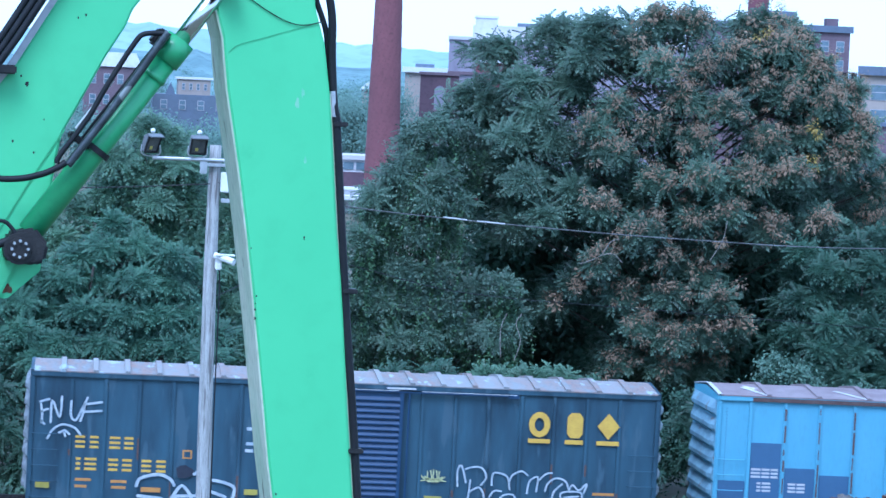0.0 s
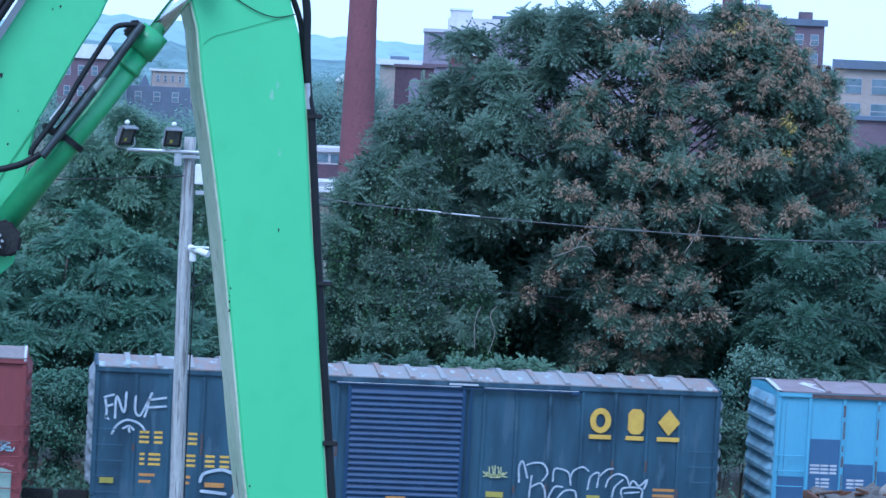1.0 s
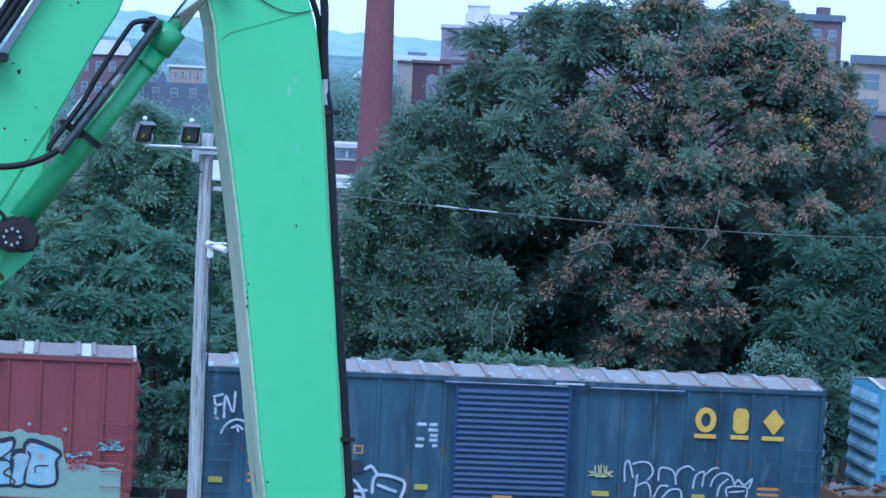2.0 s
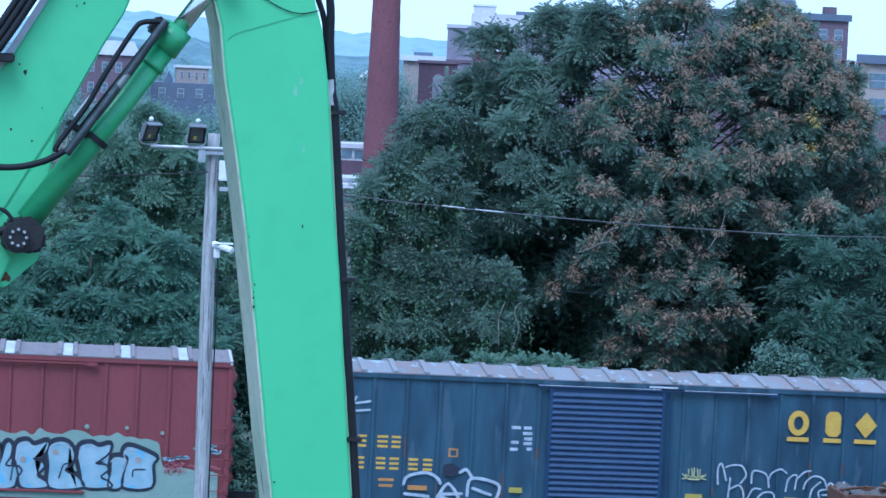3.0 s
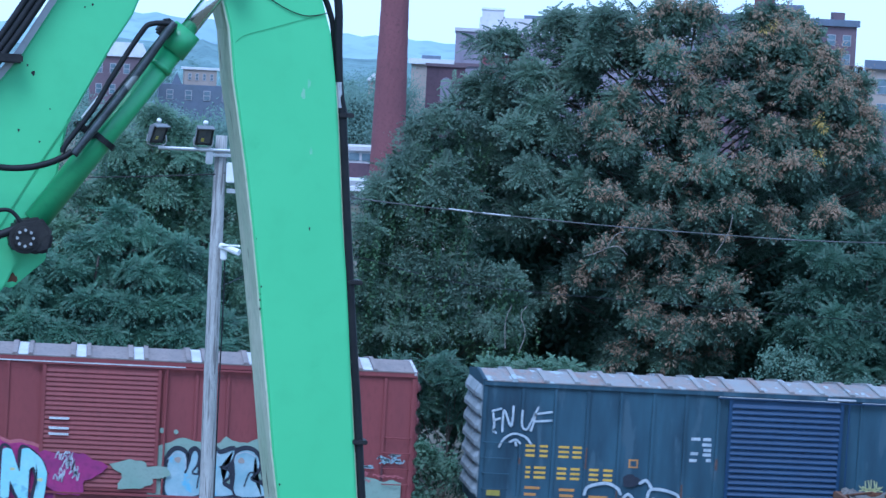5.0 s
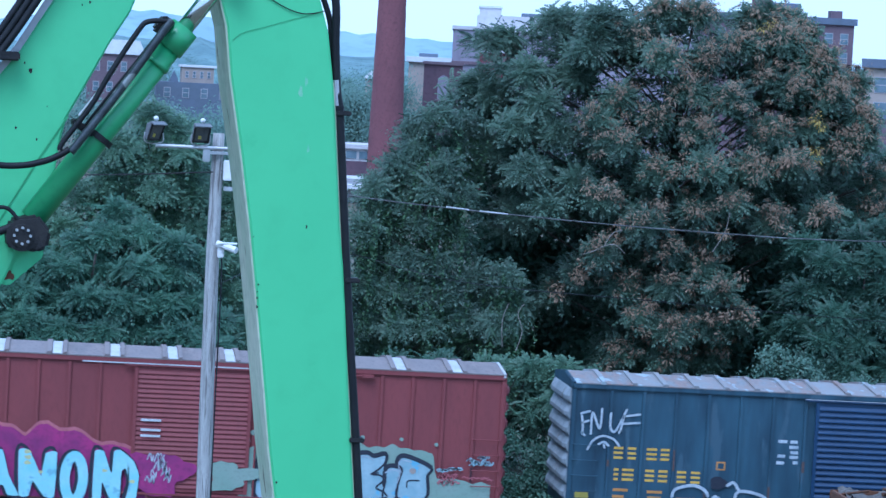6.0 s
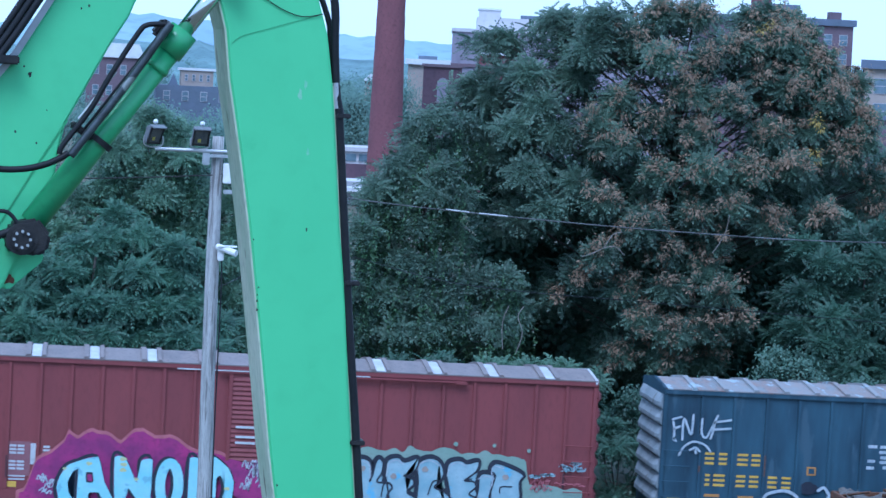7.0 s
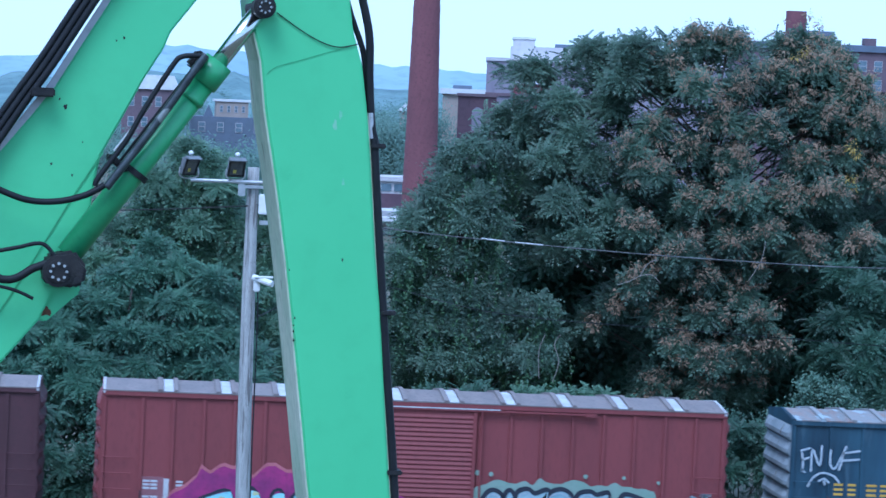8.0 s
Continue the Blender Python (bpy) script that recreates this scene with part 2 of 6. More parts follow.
def tubed(a, b, r0, r1=None, seg=16):
    return tube(bmesh.new(), a, b, r0, r1, seg)


def hose(bm, pts, r, seg=8, steps=6):
    """A round hose along a smooth line through the points."""
    p = [Vector(q) for q in pts]
    line = []
    for i in range(len(p) - 1):
        p0, p1, p2, p3 = p[max(i - 1, 0)], p[i], p[i + 1], p[min(i + 2, len(p) - 1)]
        for k in range(steps):
            t = k / steps
            line.append(0.5 * (2 * p1 + (p2 - p0) * t + (2 * p0 - 5 * p1 + 4 * p2 - p3) * t * t + (3 * p1 - p0 - 3 * p2 + p3) * t ** 3))
    line.append(p[-1])
    rings = []
    for i, q in enumerate(line):
        d = (line[min(i + 1, len(line) - 1)] - line[max(i - 1, 0)]).normalized()
        u = d.cross(Vector((0.13, 1, 0.21))).normalized()
        v = d.cross(u)
        rings.append([bm.verts.new(q + r * (math.cos(a) * u + math.sin(a) * v)) for a in [2 * math.pi * k / seg for k in range(seg)]])
    for a, b in zip(rings, rings[1:]):
        for k in range(seg):
            bm.faces.new((a[k], a[(k + 1) % seg], b[(k + 1) % seg], b[k]))
    bm.faces.new(rings[0][::-1])
    bm.faces.new(rings[-1])
    return bm


def slab(profile, y0, y1, bevel=0.0):
    """A plate cut to a profile of (x, z) corners, from y0 to y1."""
    bm = bmesh.new()
    f = bm.faces.new([bm.verts.new((x, y0, z)) for x, z in profile])
    r = bmesh.ops.extrude_face_region(bm, geom=[f])
    bmesh.ops.translate(bm, vec=(0, y1 - y0, 0), verts=[g for g in r["geom"] if isinstance(g, bmesh.types.BMVert)])
    bmesh.ops.recalc_face_normals(bm, faces=bm.faces)
    if bevel:
        bmesh.ops.bevel(bm, geom=list(bm.edges), offset=bevel, segments=2, affect="EDGES")
    return bm


def ribbon(bm, pts, width, y, thick=0.004, steps=5, closed=False):
    """A brush stroke of even width with round ends on a wall that faces -y, through (x, z) points."""
    p = [Vector((x, z)) for x, z in pts]
    line = []
    n = len(p)
    for i in range(n if closed else n - 1):
        p0 = p[(i - 1) % n] if closed else p[max(i - 1, 0)]
        p1, p2 = p[i % n], p[(i + 1) % n]
        p3 = p[(i + 2) % n] if closed else p[min(i + 2, n - 1)]
        for k in range(steps):
            t = k / steps
            line.append(0.5 * (2 * p1 + (p2 - p0) * t + (2 * p0 - 5 * p1 + 4 * p2 - p3) * t * t + (3 * p1 - p0 - 3 * p2 + p3) * t ** 3))
    if not closed:
        line.append(p[-1])
    left, right = [], []
    m = len(line)
    for i, q in enumerate(line):
        a = line[(i - 1) % m] if closed else line[max(i - 1, 0)]
        b = line[(i + 1) % m] if closed else line[min(i + 1, m - 1)]
        d = (b - a).normalized()
        s = Vector((-d.y, d.x)) * width / 2
        left.append(bm.verts.new((q.x + s.x, y - thick, q.y + s.y)))
        right.append(bm.verts.new((q.x - s.x, y - thick, q.y - s.y)))
    for i in range(m if closed else m - 1):
        j = (i + 1) % m
        bm.faces.new((left[i], right[i], right[j], left[j]))
    if not closed:
        for i, sign in ((0, -1), (m - 1, 1)):
            q = line[i]
            d = (line[1] - line[0] if i == 0 else line[-1] - line[-2]).normalized() * sign
            s = Vector((-d.y, d.x))
            arc = [bm.verts.new((q.x + width / 2 * (math.cos(a) * s.x + math.sin(a) * d.x), y - thick, q.y + width / 2 * (math.cos(a) * s.y + math.sin(a) * d.y))) for a in [math.pi * k / 6 for k in range(1, 6)]]
            ends = (left[i], right[i]) if sign > 0 else (right[i], left[i])
            bm.faces.new([ends[0], *arc, ends[1]])
    return bm


def curve_round(pts, steps=4, ease=1.0):
    """A closed line through the points, rounded by ease from straight sides (0) to a full curve (1)."""
    p = [Vector(q) for q in pts]
    n, out = len(p), []
    for i in range(n):
        p0, p1, p2, p3 = p[i - 1], p[i], p[(i + 1) % n], p[(i + 2) % n]
        for k in range(steps):
            t = k / steps
            soft = 0.5 * (2 * p1 + (p2 - p0) * t + (2 * p0 - 5 * p1 + 4 * p2 - p3) * t * t + (3 * p1 - p0 - 3 * p2 + p3) * t ** 3)
            out.append(p1.lerp(p2, t).lerp(soft, ease))
    return out


def sprayed(pts, y, ease=1.0):
    """A flat sprayed shape with the given rim on a wall that faces -y."""
    bm = bmesh.new()
    f = bm.faces.new([bm.verts.new((q.x, y, q.y)) for q in curve_round(pts, 4, ease)])
    bmesh.ops.triangulate(bm, faces=[f])
    bmesh.ops.recalc_face_normals(bm, faces=bm.faces)
    return bm


def strokes(car, name, lines, width, y, material, label):
    """Each sprayed line is a part of its own under the first."""
    first = None
    for s in lines:
        p = part(name if first is None else "stroke", ribbon(bmesh.new(), s, width, y), material, first or car, label if first is None else "")
        first = first or p


def wavy(x0, x1, bottom, top, y, step=0.06):
    """A flat sprayed field on a wall that faces -y, with an uneven upper edge."""
    bm = bmesh.new()
    n = int((x1 - x0) / step)
    lo, hi = [], []
    for k in range(n + 1):
        x = x0 + (x1 - x0) * k / n
        lo.append(bm.verts.new((x, y, bottom)))
        hi.append(bm.verts.new((x, y, max(bottom + 0.02, top(x)))))
    for k in range(n):
        bm.faces.new((lo[k], lo[k + 1], hi[k + 1], hi[k]))
    return bm


def blob(bm, cx, cz, rx, rz, y, rng, wob=0.18, seg=22):
    """A flat sprayed patch with a wavy rim on a wall that faces -y."""
    ph = [rng.uniform(0, 6.28) for _ in range(3)]
    vs = []
    for k in range(seg):
        a = 2 * math.pi * k / seg
        w = 1 + wob * (math.sin(3 * a + ph[0]) + 0.6 * math.sin(5 * a + ph[1]) + 0.4 * math.sin(9 * a + ph[2])) / 2
        vs.append(bm.verts.new((cx + rx * w * math.cos(a), y, cz + rz * w * math.sin(a))))
    bm.faces.new(vs)
    return bm


# ---------------------------------------------------------------- ground and tracks
gb = bmesh.new()
bmesh.ops.create_grid(gb, x_segments=2, y_segments=2, size=4500, matrix=Matrix.Translation((0, 1000, -0.75)))
tagged(part("ground", gb, GROUND), "bare brown yard earth with weeds", "ground", kind="structure")

SIDE = 75.71          # the near face of the cars
MID = SIDE + 1.5      # the middle of the track
GRADE = -0.008
TILT = math.degrees(math.atan(-GRADE))


def rail_z(x):
    return GRADE * (x - 9.0)


track = thing("railway_track", pose(9.0, MID, 0, 0, TILT, 0), "single railway track on stone ballast", "railway track", kind="structure")
bb = slab([(-70, -0.34), (70, -0.34), (70, -1.6), (-70, -1.6)], -1.7, 1.7)
part("ballast", bb, BALLAST, track)
for s in (-0.75, 0.75):
    rb = boxed(-70, s - 0.035, -0.05, 70, s + 0.035, 0.0)
    box(rb, -70, s - 0.01, -0.14, 70, s + 0.01, -0.05)
    box(rb, -70, s - 0.07, -0.17, 70, s + 0.07, -0.14)
    part("rail", rb, RUST, track)
sleeper_me = bpy.data.meshes.new("sleeper")
sm = boxed(-0.12, -1.3, -0.36, 0.12, 1.3, -0.17, bevel=0.01)
sm.to_mesh(sleeper_me)
sm.free()
sleeper_me.materials.append(BARK)
for k in range(200):
    sl = new("sleeper", sleeper_me)
    sl.parent = track
    sl.location = (-60 + k * 0.6, 0, 0)

# ---------------------------------------------------------------- box cars
W = 3.0               # body width
FLOOR, EAVE, RIDGE = 1.1, 4.40, 4.55


def wheelset(parent, x):
    ax = part("axle", tubed((x, W / 2 - 0.9, 0.46), (x, W / 2 + 0.9, 0.46), 0.08, seg=10), STEEL_DARK, parent)
    for s in (-0.75, 0.75):
        wb = tubed((x, W / 2 + s - 0.065, 0.46), (x, W / 2 + s + 0.065, 0.46), 0.46, seg=24)
        part("wheel", wb, STEEL_DARK, ax)


def bogie(car, x):
    b = part("bogie_bolster", boxed(x - 0.2, 0.35, 0.5, x + 0.2, W - 0.35, 1.0, bevel=0.03), STEEL_DARK, car)
    for y in (0.42, W - 0.58):
        part("side_frame", slab([(x - 1.2, 0.35), (x - 1.2, 0.6), (x - 0.5, 0.85), (x + 0.5, 0.85), (x + 1.2, 0.6), (x + 1.2, 0.35), (x + 0.8, 0.4), (x + 0.35, 0.25), (x - 0.35, 0.25), (x - 0.8, 0.4)], y, y + 0.16), STEEL_DARK, b)
    for dx in (-0.89, 0.89):
        wheelset(b, x + dx)


def box_car(name, label, paint, door_paint, roof_paint, end_paint, length, posts, door, roof_pitch, slats, post_paint=None, rib_white=None, eave_mat=None, rise=0.0):
    """A fifty-foot box car; x along the car from its left end, y from the near side inward, z above the rail."""
    car = thing(name, Matrix.Identity(4), label, "box car", "box cars of the goods train")
    L, E, RG = length, EAVE + rise, RIDGE + rise
    part("body", boxed(0.02, 0.06, FLOOR, L - 0.02, W - 0.06, E - 0.02), paint, car)
    edges = [0.1] + sorted(posts) + [L - 0.1]
    for a, b in zip(edges, edges[1:]):
        if b - a < 1.5 and not (a > door[0] - 0.3 and b < door[1] + 0.3):
            part("side_sheet", slab([(a + 0.03, FLOOR), (b - 0.03, FLOOR), (b - 0.03, E - 0.17), (a + 0.03, E - 0.17)], 0.0565, 0.0595), paint, car)
    for x in posts:
        part("side_post", slab([(x - 0.045, FLOOR), (x + 0.045, FLOOR), (x + 0.045, E - 0.16), (x - 0.045, E - 0.16)], 0.0, 0.06, 0.012), post_paint or paint, car)
    for x0, x1 in ((0.0, 0.1), (L - 0.1, L)):
        part("corner_post", boxed(x0, 0.0, FLOOR - 0.05, x1, 0.12, E - 0.16, bevel=0.015), paint, car)
        part("corner_post", boxed(x0, W - 0.12, FLOOR - 0.05, x1, W, E - 0.16, bevel=0.015), paint, car)
    part("side_sill", boxed(0.0, 0.0, FLOOR - 0.28, L, 0.05, FLOOR + 0.0, bevel=0.01), paint, car)
    part("top_rail", boxed(0.0, -0.02, E - 0.16, L, 0.1, E, bevel=0.02), eave_mat or paint, car)
    part("top_rail", boxed(0.0, W - 0.1, E - 0.16, L, W + 0.02, E, bevel=0.02), paint, car)
    # door and its frame
    d0, d1 = door
    dp = part("door", boxed(d0, -0.03, FLOOR + 0.02, d1, 0.058, E - 0.22, bevel=0.01), door_paint, car)
    deep = 0.085 if slats < 20 else 0.055
    step = (E - 0.30 - FLOOR - 0.1) / slats
    for k in range(slats):
        z = FLOOR + 0.1 + k * step
        part("door_corrugation", slab_x(d0 + 0.06, d1 - 0.06, [(-0.03, z), (-deep, z + step * 0.12), (-deep, z + step * 0.3), (-0.03, z + step * 0.8)]), door_paint, dp)
    for x in (d0 + 0.03, d1 - 0.03):
        part("door_stile", boxed(x - 0.05, -0.075, FLOOR + 0.02, x + 0.05, -0.03, E - 0.22, bevel=0.01), door_paint, dp)
    part("door_track", boxed(d0 - 0.3, -0.10, E - 0.215, d1 + 2.9, -0.02, E - 0.165, bevel=0.01), door_paint, car)
    part("door_track", boxed(d0 - 0.3, -0.10, FLOOR - 0.08, d1 + 2.9, -0.0, FLOOR - 0.02, bevel=0.01), door_paint, car)
    part("door_lock_bar", tubed((d1 + 0.16, -0.06, FLOOR), (d1 + 0.16, -0.06, E - 0.2), 0.025, seg=8), door_paint, car)
    # roof sheets with raised seams
    n = max(2, round(L / roof_pitch))
    for k in range(n):
        x0, x1 = k * L / n, (k + 1) * L / n
        part("roof_sheet", roof_bm(x0, x1 - 0.01, E, RG), roof_paint, car)
        if k:
            part("roof_seam", roof_bm(x0 - 0.07, x0 + 0.06, E + 0.05, RG + 0.06, 0.06), roof_paint, car)
            if rib_white:
                part("roof_seam", roof_bm(x0 + 0.34, x0 + 0.44, E + 0.05, RG + 0.06, 0.06), roof_paint, car)
                part("roof_patch", roof_bm(x0 + 0.08, x0 + 0.32, E + 0.012, RG + 0.012, 0.02), rib_white, car)
    for x0 in (0.0, L - 0.06):
        part("roof_end_cap", roof_bm(x0, x0 + 0.06, E + 0.015, RG + 0.015, 0.1), rib_white or paint, car)
    # ribbed ends
    for side, x in ((-1, 0.0), (1, L)):
        part("end_sheet", slab_y(x + side * 0.0, x + side * 0.02, FLOOR, E, RG), paint, car)
        ne = 7
        for k in range(ne):
            z = FLOOR + 0.25 + k * (E - FLOOR - 0.4) / ne
            h = (E - FLOOR - 0.4) / ne
            part("end_rib", end_rib(x + side * 0.02, side, z, h), end_paint, car)
        # ladder beside the corner
        for k in range(5):
            z = FLOOR + 0.1 + k * 0.4
            part("ladder_rung", hose(bmesh.new(), [(x - side * 0.1, 0.0, z), (x - side * 0.1, -0.07, z), (x - side * 0.72, -0.07, z), (x - side * 0.72, 0.0, z)], 0.013, 6, 2), paint, car)
        part("coupler", boxed(x + side * 0.02, W / 2 - 0.12, 0.75, x + side * 0.80, W / 2 + 0.12, 1.0, bevel=0.03), STEEL_DARK, car)
    part("centre_sill", boxed(0.1, W / 2 - 0.2, 0.72, L - 0.1, W / 2 + 0.2, FLOOR, bevel=0.01), STEEL_DARK, car)
    bogie(car, 2.2)
    bogie(car, L - 2.2)
    return car


def slab_x(x0, x1, prof):
    """A bar along x with the cross-section prof of (y, z)."""
    bm = bmesh.new()
    a = [bm.verts.new((x0, y, z)) for y, z in prof]
    b = [bm.verts.new((x1, y, z)) for y, z in prof]
    n = len(prof)
    for i in range(n):
        bm.faces.new((a[i], a[(i + 1) % n], b[(i + 1) % n], b[i]))
    bm.faces.new(a[::-1])
    bm.faces.new(b)
    bmesh.ops.recalc_face_normals(bm, faces=bm.faces)
    return bm


def roof_bm(x0, x1, e, r, t=0.03):
    return slab_x(x0, x1, [(-0.03, e - 0.0), (W * 0.30, e + (r - e) * 0.66), (W / 2, r), (W * 0.70, e + (r - e) * 0.66), (W + 0.03, e), (W + 0.03, e - t), (W / 2, r - t - 0.02), (-0.03, e - t)])


def slab_y(x0, x1, f, e, r):
    bm = bmesh.new()
    prof = [(0.0, f), (W, f), (W, e), (W / 2, r), (0.0, e)]
    a = [bm.verts.new((x0, y, z)) for y, z in prof]
    b = [bm.verts.new((x1, y, z)) for y, z in prof]
    for i in range(5):
        bm.faces.new((a[i], a[(i + 1) % 5], b[(i + 1) % 5], b[i]))
    bm.faces.new(a)
    bm.faces.new(b)
    bmesh.ops.recalc_face_normals(bm, faces=bm.faces)
    return bm


def end_rib(x, side, z, h):
    """One pressed corrugation of a car's end, tapering away towards both corners."""
    bm = bmesh.new()
    rings = []
    for y, k in ((0.06, 0.35), (0.3, 1.0), (W - 0.3, 1.0), (W - 0.06, 0.35)):
        rings.append([bm.verts.new((x + side * d * k, y, zz)) for d, zz in ((0.0, z), (0.13, z + h * 0.22), (0.13, z + h * 0.46), (0.0, z + h * 0.95))])
    for a, b in zip(rings, rings[1:]):
        for i in range(3):
            bm.faces.new((a[i], a[i + 1], b[i + 1], b[i]))
    bm.faces.new(rings[0])
    bm.faces.new(rings[-1])
    bmesh.ops.recalc_face_normals(bm, faces=bm.faces)
    return bm


def ribbon_roof(x0, x1):
    """A slanting bare streak on the near slope of a car's roof."""
    bm = bmesh.new()
    e, r = EAVE + 0.095, RIDGE + 0.095
    bm.faces.new([bm.verts.new(p) for p in ((x0, W * 0.30, e + (r - e) * 0.66), (x0 + 0.16, W * 0.30, e + (r - e) * 0.66), (x1 + 0.12, -0.03, e), (x1, -0.03, e))])
    return bm


def bar(car, name, x0, x1, z0, z1, material, y=-0.004, label=""):
    """A flat painted mark on a car's side."""
    return part(name, boxed(x0, y, z0, x1, y + 0.012, z1), material, car, label)


rng = random.Random(4)
PLATE = 0.056         # the plain side sheet lies this far behind the posts' faces

# navy car
L1 = 16.1
posts1 = [1.03 + 0.855 * k for k in range(7)]
posts1 += [L1 - p for p in posts1]
navy = box_car("box_car", "faded navy blue steel box car with yellow marks and graffiti", CAR_BLUE, DOOR_BLUE, ROOF_RUSTY, END_GREY, L1, posts1, (6.42, 9.42), 0.8, 19)

# big yellow emblem of three plain shapes with bars under them
EMBLEM_RING = [(12.98 + 0.2 * math.cos(k * math.pi / 6), 3.51 + 0.25 * math.sin(k * math.pi / 6)) for k in range(12)]
part("emblem_shape", ribbon(bmesh.new(), EMBLEM_RING, 0.15, -0.004, closed=True), YELLOW, navy, "yellow painted oval ring")
part("emblem_shape", slab([(13.70, 3.72), (13.80, 3.84), (14.02, 3.84), (14.11, 3.72), (14.11, 3.3), (14.02, 3.19), (13.80, 3.19), (13.70, 3.3)], -0.006, -0.0005), YELLOW, navy, "yellow painted plain block")
part("emblem_shape", slab([(14.78, 3.86), (15.07, 3.52), (14.78, 3.18), (14.49, 3.52)], -0.006, -0.0005), YELLOW, navy, "yellow painted diamond")
for a, b in ((12.70, 13.27), (13.66, 14.13), (14.48, 15.07)):
    bar(navy, "emblem_bar", a, b, 3.03, 3.14, YELLOW)
for a, b in ((1.15, 1.43), (1.52, 1.77), (2.01, 2.32), (2.38, 2.65)):
    for z in (2.46, 2.585, 2.71):
        bar(navy, "reporting_mark", a + 0.02, b - 0.02, z, z + 0.062, YELLOW, PLATE - 0.008)
for a, b in ((1.18, 1.34), (1.40, 1.74), (2.0, 2.28), (2.35, 2.63), (2.84, 3.12), (3.21, 3.49)):
    for z in (1.90, 2.025, 2.15):
        bar(navy, "reporting_mark", a + 0.02, b - 0.02, z, z + 0.062, YELLOW, PLATE - 0.008)
for a, b, z in ((1.2, 1.6, 1.62), (1.2, 1.5, 1.45), (2.1, 2.5, 1.6), (2.12, 2.48, 1.45), (14.46, 15.04, 1.72), (14.46, 15.04, 1.57)):
    bar(navy, "stencil_line", a, b, z, z + 0.07, ORANGE, PLATE - 0.008)
for a, b in ((0.15, 0.62), (5.42, 5.88), (10.03, 10.60), (12.66, 13.12), (15.22, 15.68)):
    bar(navy, "reflector_plate", a + 0.06, b - 0.06, 1.42, 1.56, OLIVE, -0.006)
bar(navy, "reflector_plate", 2.87, 3.36, 1.40, 1.52, ORANGE)
bar(navy, "reflector_plate", 7.5, 8.0, 1.22, 1.36, ORANGE, -0.095)
for a, b, z in ((5.48, 5.72, 3.10), (5.8, 6.0, 3.1), (5.78, 6.02, 2.96), (5.82, 6.02, 2.82), (5.48, 5.68, 2.72), (5.8, 6.02, 2.70), (5.9, 6.03, 2.56), (5.46, 5.66, 2.54)):
    bar(navy, "stencil_line", a, b, z - 0.04, z + 0.04, CHALK, PLATE - 0.008)
STROKES = [
    [(0.10, 3.62), (0.14, 3.35), (0.13, 3.15)], [(0.08, 3.68), (0.30, 3.75)], [(0.12, 3.44), (0.28, 3.50)], [(0.12, 3.2), (0.2, 3.12)],
    [(0.36, 3.16), (0.38, 3.72), (0.58, 3.30), (0.62, 3.82)], [(0.86, 3.72), (0.86, 3.36), (0.98, 3.24), (1.12, 3.5), (1.26, 3.82)],
    [(1.20, 3.66), (1.16, 3.42), (1.10, 3.22)], [(1.26, 3.66), (1.62, 3.72)], [(1.2, 3.46), (1.62, 3.50)],
    [(0.30, 2.76), (0.42, 2.98), (0.66, 3.12), (0.96, 3.05), (1.12, 2.88)], [(0.58, 2.9), (0.72, 2.97), (0.84, 2.88)], [(0.72, 2.9), (0.74, 2.82)]]
strokes(navy, "spray_tag", [[(x + 0.17, z - 0.08) for x, z in q] for q in STROKES], 0.056, -0.002, CHALK, "white sprayed letters EN UF over an arc")
loops = [[(10.94, 1.84), (10.92, 2.23), (11.02, 2.37), (11.15, 1.95)],
         [(11.13, 2.29), (11.31, 2.35), (11.55, 2.33), (11.67, 2.10), (11.54, 1.89)],
         [(11.22, 1.46), (11.26, 2.01)],
         [(11.26, 1.72), (11.49, 1.83), (11.61, 1.68), (11.64, 1.47)],
         [(11.82, 1.90), (11.84, 2.19), (12.00, 2.22), (12.22, 2.12), (12.29, 1.81)],
         [(12.28, 2.02), (12.35, 2.18), (12.58, 2.29), (12.74, 2.19)],
         [(12.74, 1.72), (12.80, 2.04), (13.01, 2.15), (12.98, 1.78)],
         [(13.02, 2.05), (13.22, 2.24), (13.38, 2.27)],
         [(13.21, 1.79), (13.28, 2.00), (13.49, 2.14), (13.73, 2.07), (13.82, 1.87)],
         [(13.39, 1.54), (13.45, 1.80), (13.65, 1.99)],
         [(13.82, 1.81), (13.92, 1.98), (14.09, 1.85), (14.29, 2.02), (14.22, 1.78)],
         [(13.65, 1.55), (13.65, 1.77), (14.14, 1.79), (14.16, 1.54)],
         [(13.72, 1.65), (14.09, 1.69)],
         [(11.72, 1.45), (11.87, 1.74), (12.08, 1.75)],
         [(11.94, 1.43), (12.14, 1.65), (12.40, 1.66), (12.46, 1.45)]]
strokes(navy, "spray_tag", loops, 0.045, -0.002, CHALK, "white looping spray paint scrawl")
strokes(navy, "spray_tag", ([(2.75, 1.55), (2.85, 1.75), (3.3, 1.86), (3.6, 1.75), (3.7, 1.6)], [(3.6, 1.15), (3.9, 1.6), (4.2, 1.15), (3.65, 1.3), (4.25, 1.35)], [(4.4, 1.3), (4.5, 1.75), (5.2, 1.62), (5.15, 1.2)], [(4.2, 1.9), (4.35, 1.98), (4.5, 1.8)], [(4.55, 1.5), (5.0, 1.35)], [(2.8, 1.3), (3.4, 1.25)]), 0.08, -0.003, CHALK, "pale blue and white graffiti piece")
